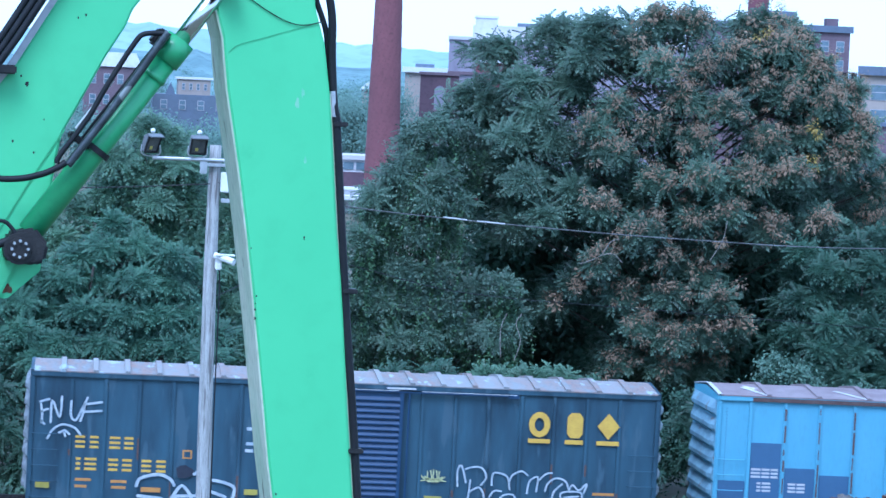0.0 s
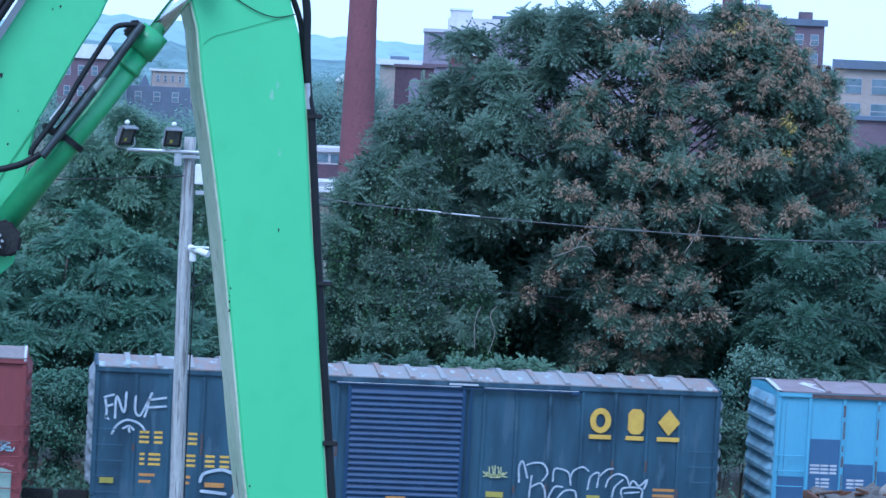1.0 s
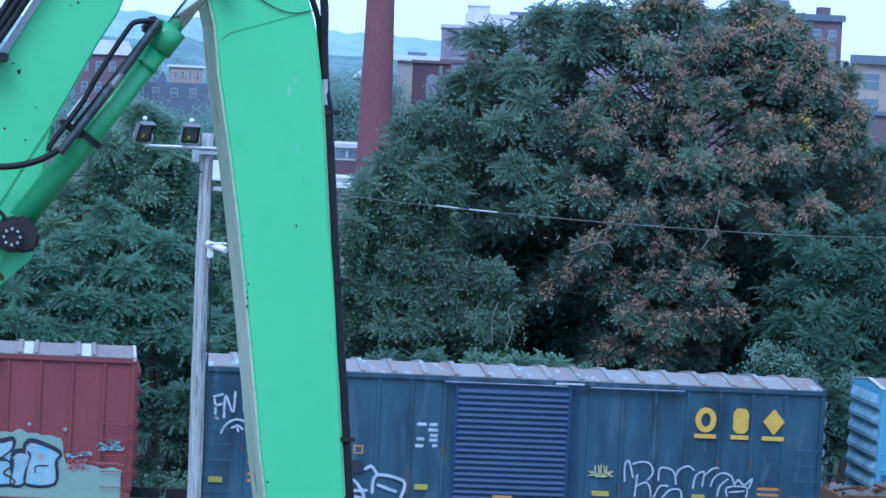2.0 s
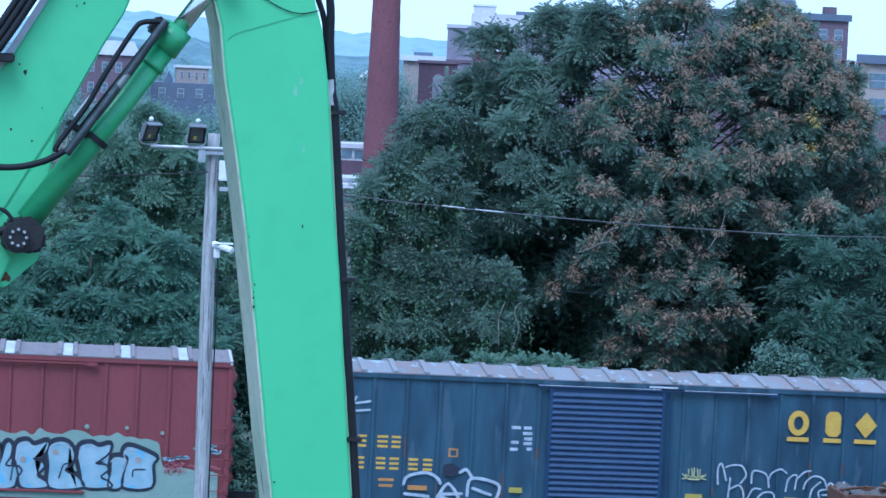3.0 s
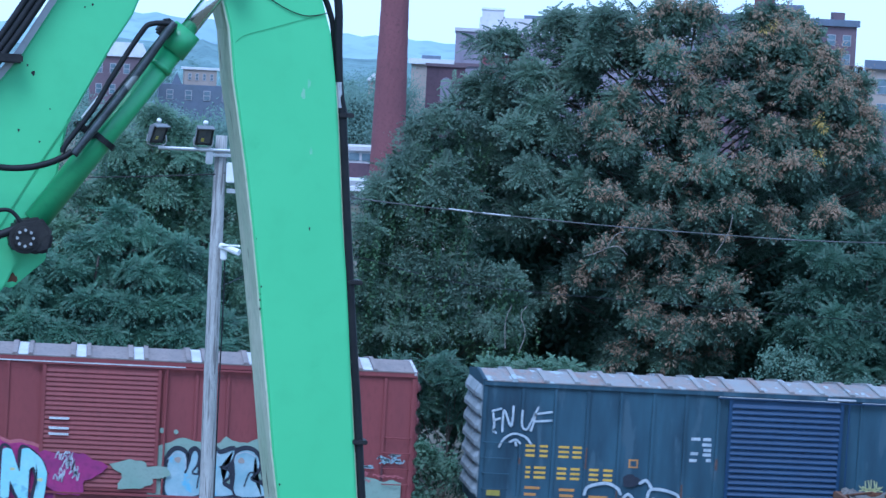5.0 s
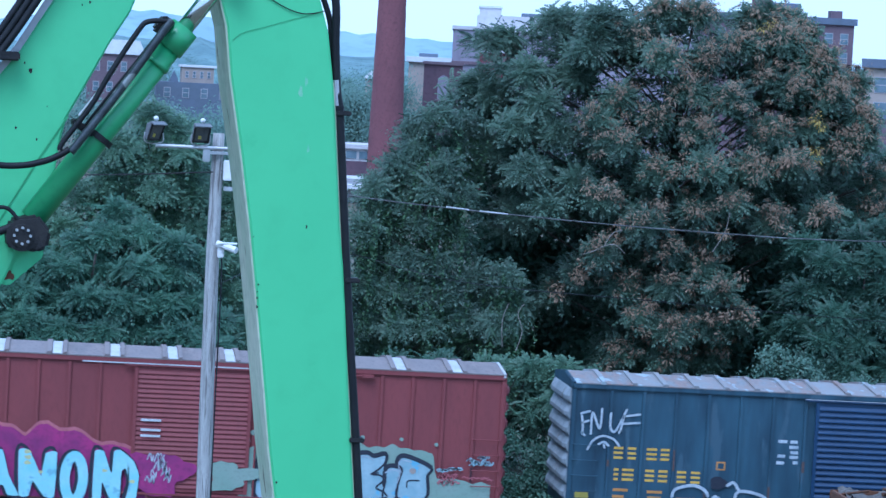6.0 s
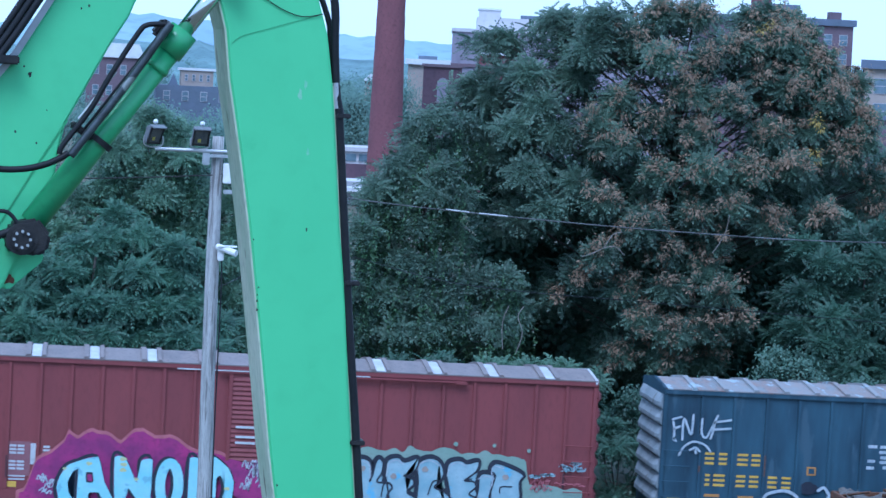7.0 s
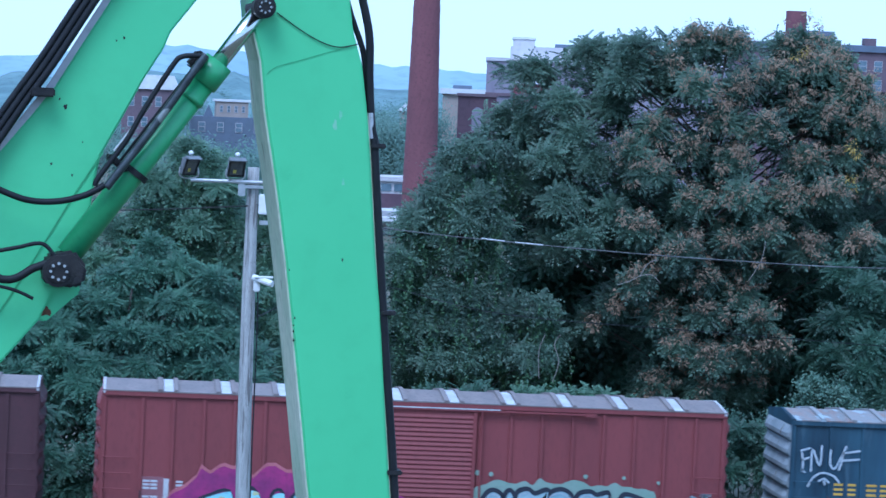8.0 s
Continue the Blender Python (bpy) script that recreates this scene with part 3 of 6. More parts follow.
strokes(navy, "spray_tag", [[(10.3 + 0.03 * k, 1.93), (10.3 + 0.07 * k + 0.03 * (k % 2), 2.04), (10.3 + 0.075 * k, 2.24 - 0.02 * k * k * (0.5 + 0.5 * (k % 2)))] for k in range(-4, 5)] + [[(10.0, 1.95), (10.3, 1.99), (10.62, 1.95)], [(10.08, 2.03), (10.3, 2.0), (10.55, 2.05)]], 0.026, -0.002, SPRAY_YELLOW, "pale yellow sprayed scribble")
part("spray_tag", blob(bmesh.new(), 3.95, 1.95, 0.22, 0.17, -0.006, rng), SPRAY_BLACK, navy, "black sprayed blot")
bar(navy, "placard", 3.88, 4.12, 2.28, 2.5, ORANGE, PLATE - 0.012)
bar(navy, "placard", 3.92, 4.08, 2.32, 2.46, CAR_BLUE, PLATE - 0.018)

# red car
L2 = 16.0
posts2 = [L2 - 0.78 - 0.80 * k for k in range(8)] + [1.02 + 0.775 * k for k in range(7)]
red = box_car("box_car", "oxide red steel box car with large colourful graffiti", CAR_RED, CAR_RED, ROOF_GREY, CAR_RED, L2, posts2, (6.55, 9.5), 1.48, 25, rib_white=ROOF_WHITE, rise=0.1)
SAGE_EDGE = [(9.28, 1.92), (9.48, 2.27), (9.76, 2.40), (10.19, 2.56), (10.42, 2.44), (10.63, 2.47), (10.85, 2.52), (11.07, 2.43), (11.21, 2.61), (11.58, 2.46), (11.80, 2.50), (12.16, 2.62), (12.53, 2.46), (12.97, 2.48), (13.18, 2.56), (13.41, 2.47), (13.85, 2.43), (14.23, 2.38), (14.33, 1.71), (14.91, 1.74), (15.22, 1.63), (15.51, 1.67), (16.02, 1.58)]
part("graffiti_ground", wavy(9.3, 15.75, 0.86, lambda x: float(np.interp(x, [p[0] for p in SAGE_EDGE], [p[1] for p in SAGE_EDGE])) + 0.04 * abs(math.sin(x * 8.0)), -0.004), SPRAY_SAGE, red, "sage green overpainted patch")
part("paint_splash", blob(bmesh.new(), 9.05, 1.6, 0.62, 0.36, -0.092, rng, 0.5, 26), SPRAY_SAGE, red, "sage green paint over the door")
for x, z, r in ((9.45, 2.5, 0.09), (9.6, 2.72, 0.07), (9.95, 2.7, 0.06), (12.4, 2.72, 0.06), (14.3, 2.62, 0.05), (13.4, 2.72, 0.05)):
    part("paint_splash", blob(bmesh.new(), x, z, r, r, -0.004, rng, 0.1, 10), SPRAY_SAGE, red)
BUBBLE = {
    "K": [(9.80, 1.06), (9.74, 1.64), (9.81, 2.08), (10.00, 2.26), (10.23, 2.16), (10.27, 1.84), (10.23, 1.66), (10.31, 1.89), (10.37, 2.18), (10.47, 2.27), (10.56, 2.14), (10.53, 1.89), (10.42, 1.67), (10.70, 1.65), (10.82, 1.54), (10.71, 1.36), (10.58, 1.09)],
    "E": [(10.84, 1.11), (10.71, 1.51), (10.63, 1.90), (10.67, 2.23), (10.93, 2.32), (11.11, 2.21), (11.44, 2.32), (11.44, 2.09), (11.27, 1.88), (11.10, 1.86), (11.34, 1.77), (11.36, 1.62), (11.21, 1.44), (11.45, 1.28), (11.43, 1.13)],
    "R": [(11.54, 1.13), (11.48, 1.71), (11.44, 2.08), (11.55, 2.27), (11.80, 2.34), (12.03, 2.23), (12.13, 1.96), (12.05, 1.74), (11.91, 1.59), (12.21, 1.45), (12.37, 1.17)],
    "F": [(12.42, 1.17), (12.28, 1.57), (12.20, 1.96), (12.26, 2.24), (12.54, 2.31), (12.72, 2.23), (13.01, 2.30), (12.99, 2.07), (12.79, 1.88), (12.68, 1.79), (12.91, 1.77), (12.98, 1.63), (12.81, 1.45), (13.02, 1.34), (13.06, 1.19)],
    "I": [(13.00, 1.19), (13.04, 1.60), (13.05, 1.92), (13.21, 2.00), (13.42, 1.93), (13.37, 1.67), (13.32, 1.20)],
    "D": [(13.38, 1.21), (13.39, 1.65), (13.46, 1.94), (13.34, 2.08), (13.43, 2.26), (13.71, 2.22), (14.19, 2.00), (14.10, 1.79), (14.09, 1.23)]}
for k, rim in enumerate(BUBBLE.values()):
    part("graffiti_outline", ribbon(bmesh.new(), [(x - 0.015, z + 0.02) for x, z in rim], 0.15, -0.012 - 0.0004 * k, steps=4, closed=True), SPRAY_BLACK, red, "black graffiti outline")
    f = part("graffiti_fill", sprayed(rim, -0.022 - 0.0004 * k), SPRAY_ICE, red, "ice blue rounded graffiti shape")
    part("inner_outline", ribbon(bmesh.new(), rim, 0.05, -0.0255 - 0.0004 * k, steps=4, closed=True), SPRAY_BLACK, f)
    part("graffiti_rim", ribbon(bmesh.new(), [(x + 0.05 * (0.5 if x < rim[0][0] else -0.5), z - 0.075) for x, z in rim[2:6]], 0.028, -0.031 - 0.0004 * k), CHALK, f, "white highlight line")
for x, z in ((10.03, 2.00), (10.84, 1.83), (11.64, 2.04), (13.73, 1.92)):
    part("graffiti_dot", blob(bmesh.new(), x, z, 0.085, 0.075, -0.0362, rng, 0.15, 12), BEIGE, red, "tan sprayed dot")
INNER = [[(10.55, 1.3), (10.6, 1.62), (10.75, 1.66)], [(11.15, 1.86), (11.38, 1.88)], [(11.75, 1.4), (11.85, 1.72), (11.98, 1.76)], [(12.66, 1.8), (12.85, 1.84)], [(13.6, 1.5), (13.62, 1.66), (13.9, 1.68)]]
strokes(red, "graffiti_line", INNER, 0.035, -0.033, SPRAY_BLACK, "black inner graffiti lines")


def tangle(x0, x1, z0, z1, n):
    """Short crossing strokes that fill a small field."""
    out = []
    for k in range(n):
        x, z = x0 + (x1 - x0) * (k + rng.random()) / n, rng.uniform(z0, z1)
        h = (z1 - z0) * rng.uniform(0.25, 0.6)
        out.append([(x - 0.05, z), (x + rng.uniform(-0.02, 0.06), z + h * 0.6), (x + 0.07, z - h * 0.2), (x + rng.uniform(0.08, 0.14), z + h * 0.4)])
    return out


strokes(red, "spray_tag", tangle(15.12, 15.7, 2.12, 2.34, 16), 0.03, -0.03, SPRAY_ICE, "pale blue sprayed scrawl")
strokes(red, "spray_tag", tangle(14.35, 14.95, 1.93, 2.03, 10), 0.035, -0.03, SPRAY_ICE, "pale blue sprayed scrawl")
strokes(red, "spray_tag", tangle(14.4, 14.85, 1.6, 1.88, 14), 0.022, -0.03, SPRAY_SALMON, "red sprayed scribble")
strokes(red, "spray_tag", tangle(15.0, 15.75, 1.72, 1.82, 6), 0.02, -0.03, SPRAY_SALMON, "red sprayed scribble")
PINK_EDGE = [(1.02, 0.83), (1.51, 1.13), (1.76, 1.86), (2.45, 2.35), (2.55, 2.64), (2.80, 2.50), (3.15, 2.70), (3.51, 2.61), (3.87, 2.43), (4.21, 2.71), (4.42, 2.78), (4.72, 2.55), (5.07, 2.64), (5.44, 2.45), (5.81, 2.23), (6.09, 2.33), (6.45, 2.19), (6.82, 2.07)]


def pink_top(x):
    return float(np.interp(x, [p[0] for p in PINK_EDGE], [p[1] for p in PINK_EDGE])) + 0.025 * math.sin(x * 11)


strokes(red, "spray_tag", tangle(6.95, 7.5, 1.3, 2.0, 12), 0.03, -0.11, CHALK, "white sprayed scribble")
strokes(red, "spray_tag", tangle(1.85, 2.25, 1.0, 1.4, 10), 0.03, -0.02, CHALK, "white sprayed scribble")
part("paint_splash", blob(bmesh.new(), 7.3, 1.6, 0.75, 0.55, -0.094, rng, 0.4, 30), SPRAY_PINK, red, "magenta overspray on the door")
part("graffiti_halo", wavy(1.3, 7.0, 0.86, lambda x: pink_top(x) + 0.05, -0.004), SPRAY_SALMON, red, "salmon halo round the graffiti")
part("graffiti_ground", wavy(1.38, 6.95, 0.86, lambda x: pink_top(x) - 0.04, -0.008), SPRAY_PINK, red, "magenta graffiti background")
ANGULAR = {
    "C": [(2.40, 0.88), (2.31, 1.20), (2.39, 1.52), (2.56, 1.78), (2.85, 1.91), (2.87, 1.74), (2.71, 1.63), (2.58, 1.35), (2.63, 1.07), (2.78, 0.88), (2.75, 0.88)],
    "A": [(2.83, 0.88), (2.84, 1.74), (2.85, 1.91), (3.32, 2.03), (3.51, 1.39), (3.78, 0.88), (3.50, 0.88), (3.38, 1.12), (3.13, 1.11), (3.10, 0.88)],
    "N": [(3.78, 0.88), (3.73, 2.03), (4.00, 2.04), (4.41, 1.22), (4.40, 1.97), (4.69, 2.01), (4.67, 0.88), (4.41, 0.88), (4.03, 1.38), (4.03, 0.88)],
    "D": [(5.62, 0.88), (5.63, 2.08), (5.86, 2.09), (6.08, 1.52), (6.11, 2.10), (6.28, 2.14), (6.61, 1.88), (6.77, 1.52), (6.71, 0.88), (6.46, 0.88), (6.54, 1.34), (6.43, 1.68), (6.32, 1.58), (6.31, 0.88), (6.07, 0.88), (5.85, 1.31), (5.84, 0.88)]}
RING = [(5.14 + 0.23 * math.cos(k * math.pi / 6), 1.38 + 0.56 * math.sin(k * math.pi / 6)) for k in range(12)]
part("graffiti_outline", ribbon(bmesh.new(), [(x - 0.05, z + 0.02) for x, z in RING], 0.31, -0.108, closed=True), SPRAY_BLACK, red, "black graffiti outline")
part("graffiti_letter", ribbon(bmesh.new(), RING, 0.25, -0.118, closed=True), SPRAY_CYAN, red, "cyan and yellow graffiti letter O")
for k, (words, rim) in enumerate(ANGULAR.items()):
    part("graffiti_outline", ribbon(bmesh.new(), [(x - 0.045, z + 0.015) for x, z in rim], 0.085, -0.1085 - 0.0004 * k, steps=4, closed=True), SPRAY_BLACK, red, "black graffiti outline")
    f = part("graffiti_letter", sprayed(rim, -0.1185 - 0.0004 * k, 0.35), SPRAY_CYAN, red, "cyan and yellow graffiti letter " + words)
part("letter_gap", sprayed([(3.03, 1.62), (3.05, 1.38), (3.22, 1.38), (3.2, 1.62)], -0.1222, 0.5), SPRAY_BLACK, red)
part("letter_gap", sprayed([(3.07, 1.57), (3.09, 1.41), (3.2, 1.41), (3.18, 1.57)], -0.1228, 0.5), SPRAY_PINK, red)
for x, z, w in ((3.95, 2.0, 0.16), (3.97, 1.86, 0.16), (3.96, 1.72, 0.16), (4.3, 1.5, 0.12), (3.1, 1.85, 0.14), (5.9, 1.6, 0.12), (6.6, 1.35, 0.14), (2.5, 1.7, 0.1)):
    part("graffiti_patch", blob(bmesh.new(), x, z, w * 0.55, w * 0.32, -0.1225, rng, 0.3, 14), SPRAY_YELLOW, red, "pale yellow sprayed patch")
bar(red, "paint_patch", 1.02, 1.62, 1.45, 2.32, PATCH_ROSE, PLATE - 0.006)
for a, b, z in ((1.09, 1.26, 2.0), (1.29, 1.46, 2.0), (1.93, 2.10, 2.0), (1.09, 1.26, 1.6), (1.29, 1.47, 1.6), (1.93, 2.0, 1.6), (2.03, 2.18, 1.6)):
    for k in range(3):
        bar(red, "reporting_mark", a, b, z + 0.09 * k, z + 0.09 * k + 0.055, ROOF_WHITE, PLATE - 0.012)
bar(red, "placard", 1.62, 1.82, 1.75, 2.28, ROOF_WHITE, PLATE - 0.012)
bar(red, "reflector_plate", 1.02, 1.3, 1.16, 1.3, YELLOW, PLATE - 0.012)
for z in (1.42, 1.34):
    bar(red, "stencil_line", 1.08, 1.5, z, z + 0.04, ROOF_WHITE, PLATE - 0.012)
for z in (2.9, 2.65, 2.5):
    bar(red, "stencil_line", 6.75, 7.25, z, z + 0.06, ROOF_WHITE, -0.1)

# sky-blue car
posts3 = [0.88 + 0.92 * k for k in range(7)]
posts3 += [L2 - p for p in posts3]
pale = box_car("box_car", "sky blue box car with darker blue patches and rust", CAR_SKY, CAR_SKY, ROOF_BROWN, END_BLUE, L2, posts3, (6.6, 9.4), 1.3, 14, rise=0.08)
part("roof_edge", roof_bm(-0.02, 0.09, EAVE + 0.10, RIDGE + 0.10, 0.05), ROOF_WHITE, pale, "pale bare metal roof edge")
part("roof_streak", ribbon_roof(0.75, 1.25), ROOF_WHITE, pale)
part("roof_streak", ribbon_roof(3.2, 3.9), ROOF_WHITE, pale)
bm = bmesh.new()
for k in range(34):
    box(bm, 0.24, PLATE - 0.012, 1.3 + k * 0.085, 0.262, PLATE, 1.325 + k * 0.085)
tagged(part("rivet_row", bm, PATCH_BLUE, pale), kind="stuff")
bar(pale, "paint_patch", 0.93, 1.74, 1.1, 3.25, PATCH_BLUE, PLATE - 0.006)
bar(pale, "paint_patch", 1.86, 2.66, 1.1, 2.62, PATCH_BLUE, PLATE - 0.006)
bar(pale, "paint_patch", 2.78, 3.58, 1.1, 2.46, PATCH_BLUE, PLATE - 0.006)
bar(pale, "paint_patch", 0.1, 0.82, 1.1, 2.24, PATCH_BLUE, PLATE - 0.006)
for a, b, z in ((0.97, 1.22, 2.34), (1.25, 1.46, 2.34), (1.5, 1.68, 2.34), (1.14, 1.24, 1.98), (1.28, 1.5, 1.98), (1.97, 2.17, 1.98), (2.2, 2.42, 1.98)):
    for k in range(3):
        bar(pale, "reporting_mark", a, b, z + 0.095 * k, z + 0.095 * k + 0.055, ROOF_WHITE, PLATE - 0.014)
for x in (1.80, 2.72, 3.64):
    z = 1.2
    while z < 4.1:
        h = rng.uniform(0.15, 0.6)
        bar(pale, "rust_streak", x - rng.uniform(0.008, 0.03), x + rng.uniform(0.008, 0.03), z, min(4.2, z + h), DARK_RUST, -0.004)
        z += h + rng.uniform(0.0, 0.2)
bar(pale, "rust_streak", 0.9, 9.0, EAVE - 0.07, EAVE + 0.03, DARK_RUST, -0.025)

for car, xs, top in ((navy, posts1, 2.4), (red, posts2, 1.9)):
    for x in xs:
        if rng.random() < 0.6:
            h = rng.uniform(0.15, 0.8)
            z = rng.uniform(1.15, top)
            bar(car, "rust_run", x - rng.uniform(0.01, 0.04), x + rng.uniform(0.01, 0.04), z, z + h, DARK_RUST if car is navy else CAR_MAROON, -0.002)
for a, b in ((6.1, 9.9), (9.3, 12.35)):
    bar(navy, "worn_rail", a, b, EAVE - 0.165, EAVE - 0.15, ROOF_WHITE, -0.104)
bar(navy, "worn_rail", 9.0, 9.75, EAVE - 0.13, EAVE - 0.08, ROOF_WHITE, -0.024)
bar(red, "worn_rail", 5.2, 10.1, EAVE - 0.06, EAVE - 0.03, ROOF_WHITE, -0.104)
part("track_bracket", boxed(12.15, -0.12, EAVE - 0.26, 12.4, -0.02, EAVE - 0.15, bevel=0.02), DOOR_BLUE, navy)
part("track_bracket", boxed(12.3, -0.12, EAVE - 0.16, 12.6, -0.02, EAVE - 0.05, bevel=0.02), CAR_RED, red)

# dark maroon car
maroon = box_car("box_car", "dark maroon steel box car", CAR_MAROON, CAR_MAROON, ROOF_GREY, CAR_MAROON, L2, posts2, (6.55, 9.5), 1.48, 25, rib_white=ROOF_WHITE, rise=0.08)

# ---------------------------------------------------------------- material handler: boom, stick, ram and hoses
TURN = 5.0
PIV = Vector((1.3, 20.0, 0.0))
handler = thing("material_handler", Matrix.Translation(PIV) @ pose(0, 0, 0, 0, 0, TURN), "bright green material handler arm with black hoses", "material handler")


def hx(pts):
    return [(x - PIV.x, z) for x, z in pts]


def h3(x, y, z):
    return (x - PIV.x, y, z)


UNDER = [(0.803, 12.53), (0.857, 12.34), (0.899, 12.0), (0.954, 11.71), (1.009, 11.41), (1.069, 11.04), (1.124, 10.66), (1.176, 10.28), (1.228, 9.9), (1.276, 9.52), (1.326, 9.21), (1.65, 7.2)]
STICK = [(0.66, 13.9), (0.72, 13.2)] + UNDER + [(1.78, 6.4), (2.05, 6.4), (2.05, 7.2), (1.868, 9.21), (1.797, 9.92), (1.729, 10.68), (1.68, 11.06), (1.617, 11.74), (1.589, 12.0), (1.538, 12.34), (1.47, 12.56), (1.36, 13.3), (1.2, 13.9)]
part("stick", slab(hx(STICK), 0.0, 0.62, 0.012), GREEN, handler, "bright green stick with scuffs")
part("stick_edge", slab(hx(UNDER + [(x - 0.012, z) for x, z in UNDER[::-1]]), 0.01, 0.61), WORN, handler, "worn pale underside plate")
BACK = [(1.868, 9.21), (1.797, 9.92), (1.729, 10.68), (1.68, 11.06), (1.617, 11.74), (1.589, 12.0)]
part("stick_edge", slab(hx(BACK + [(x + 0.008, z) for x, z in BACK[::-1]]), 0.02, 0.06), WORN, handler, "pale worn back edge")
BOOM = [(1.2, 14.2), (1.35, 13.7), (1.2, 13.3), (0.9, 13.25), (0.62, 13.0), (0.43, 12.73), (0.257, 12.5), (0.216, 12.39), (0.095, 12.19), (-0.09, 11.83), (-0.175, 11.67), (-0.21, 11.5), (-0.236, 11.28), (-0.36, 10.98), (-0.543, 10.57), (-0.79, 10.27), (-2.2, 8.5), (-6.2, 2.0), (-6.9, 2.4), (-3.2, 8.3), (-0.845, 11.66), (-0.63, 11.93), (-0.495, 12.11), (-0.30, 12.44), (0.2, 13.27), (0.6, 13.9)]
part("boom", slab(hx(BOOM), 0.08, 0.7, 0.012), GREEN, handler, "bright green boom")
part("boom_pivot_mount", slab(hx([(-7.6, -0.75), (-5.4, -0.75), (-5.7, 1.6), (-6.2, 2.7), (-6.9, 2.7), (-7.3, 1.6)]), -0.3, 1.1, 0.03), STEEL_DARK, handler)
A, B = Vector(h3(-0.443, 0.02, 10.905)), Vector(h3(0.85, 0.02, 12.69))
u = (B - A).normalized()
cyl = part("ram_cylinder", tubed(A + u * 0.12, A + u * 1.62, 0.086, seg=28), GREEN_DARK, handler, "darker green ram cylinder", True)
tb = tubed(A + u * 1.56, A + u * 1.74, 0.102, seg=28)
tube(tb, A + u * 1.42, A + u * 1.46, 0.094, seg=28)
part("gland", tb, GREEN_DARK, cyl, "", True)
part("rod", tubed(A + u * 1.7, B, 0.058, seg=20), CHROME, handler, "chromed ram rod", True)
part("collar", tubed(A + u * 0.80, A + u * 0.84, 0.108, seg=28), STEEL_DARK, cyl)
for P, r in ((A, 0.105), (B, 0.075)):
    pn = part("pin", tubed(P + Vector((0, -0.17, 0)), P + Vector((0, 0.3, 0)), r, seg=26), STEEL_DARK, handler, "greasy steel pin")
    part("pin_cap", tubed(P + Vector((0, -0.19, 0)), P + Vector((0, -0.17, 0)), r * 0.72, seg=22), STEEL_DARK, pn)
    for k in range(8):
        a = k * math.pi / 4
        q = P + Vector((math.cos(a) * r * 0.5, -0.195, math.sin(a) * r * 0.5))
        part("bolt", tubed(q, q + Vector((0, -0.015, 0)), r * 0.1, seg=6), GALV, pn)
part("ram_eye", slab([(A.x - 0.10, A.z - 0.08), (A.x + 0.1, A.z - 0.11), (A.x + 0.17, A.z - 0.08), (A.x + 0.19, A.z + 0.03), (A.x + 0.1, A.z + 0.14), (A.x - 0.08, A.z + 0.10)], -0.14, 0.14, 0.02), STEEL_DARK, handler)
part("ram_bracket", slab(hx([(-0.62, 10.95), (-0.30, 11.05), (-0.28, 10.75), (-0.5, 10.55), (-0.72, 10.6)]), 0.12, 0.75, 0.01), GREEN, handler)
bm = bmesh.new()
blob(bm, -0.59 - PIV.x, 10.72, 0.05, 0.035, 0.115, rng, 0.4)
blob(bm, -0.50 - PIV.x, 10.62, 0.035, 0.03, 0.115, rng, 0.4)
part("rust_patch", bm, RUST, handler, "rust where the paint has chipped")


def hose_part(pts, r, label="", yy=-0.12, material=RUBBER):
    return part("hose", hose(bmesh.new(), [h3(x, yy, z) for x, z in pts], r), material, handler, label, True)


part("boom_seam", ribbon(bmesh.new(), [(x - PIV.x, z) for x, z in ((-0.165, 11.685), (-0.337, 11.407), (-0.545, 11.044), (-0.8, 10.62), (-1.2, 10.0))], 0.012, 0.079), GREEN_DARK, handler)
# lines along the ram
n2 = Vector((-u.z, 0, u.x))
for off, r, y in ((0.108, 0.016, -0.02),):
    bm = tubed(A + u * 0.78 + n2 * off + Vector((0, y, 0)), A + u * 1.66 + n2 * off + Vector((0, y, 0)), r, seg=12)
    part("ram_pipe", bm, RUBBER, handler, "", True)
# Thin bright tube modelled in place of a glint along the ram.
part("ram_pipe", tubed(A + u * 0.85 + n2 * 0.185, A + u * 1.25 + n2 * 0.185, 0.009, seg=8), GALV, handler)
bm = bmesh.new()
box(bm, -0.06, -0.1, -0.045, 0.06, 0.1, 0.045, 0.015)
bm.transform(Matrix.Translation(A + u * 1.66 + n2 * 0.12) @ u.to_track_quat("X", "Z").to_matrix().to_4x4())
part("valve_block", bm, STEEL_DARK, handler)
bm = bmesh.new()
box(bm, -0.022, -0.10, -0.07, 0.022, 0.1, 0.09, 0.01)
bm.transform(Matrix.Translation(A + u * 0.80 + n2 * 0.11) @ u.to_track_quat("X", "Z").to_matrix().to_4x4())
part("pipe_clamp", bm, STEEL_DARK, handler)
hose_part([(-1.2, 11.58), (-0.83, 11.42), (-0.642, 11.361), (-0.459, 11.362), (-0.314, 11.397), (-0.224, 11.438), (-0.16, 11.48)], 0.022)
hose_part([(-0.15, 11.46), (-0.06, 11.585), (0.112, 11.822), (0.284, 12.071), (0.415, 12.275), (0.475, 12.36)], 0.028, material=PIPE_GREY)
hose_part([(-0.22, 11.47), (-0.20, 11.53), (-0.035, 11.765), (0.085, 11.989), (0.255, 12.275), (0.325, 12.342), (0.47, 12.35)], 0.018)
hose_part([(-1.2, 11.0), (-0.8, 10.84), (-0.6, 10.92), (-0.45, 10.98)], 0.028)
hose_part([(-0.95, 11.0), (-0.72, 11.05), (-0.55, 11.08), (-0.45, 10.97)], 0.014)
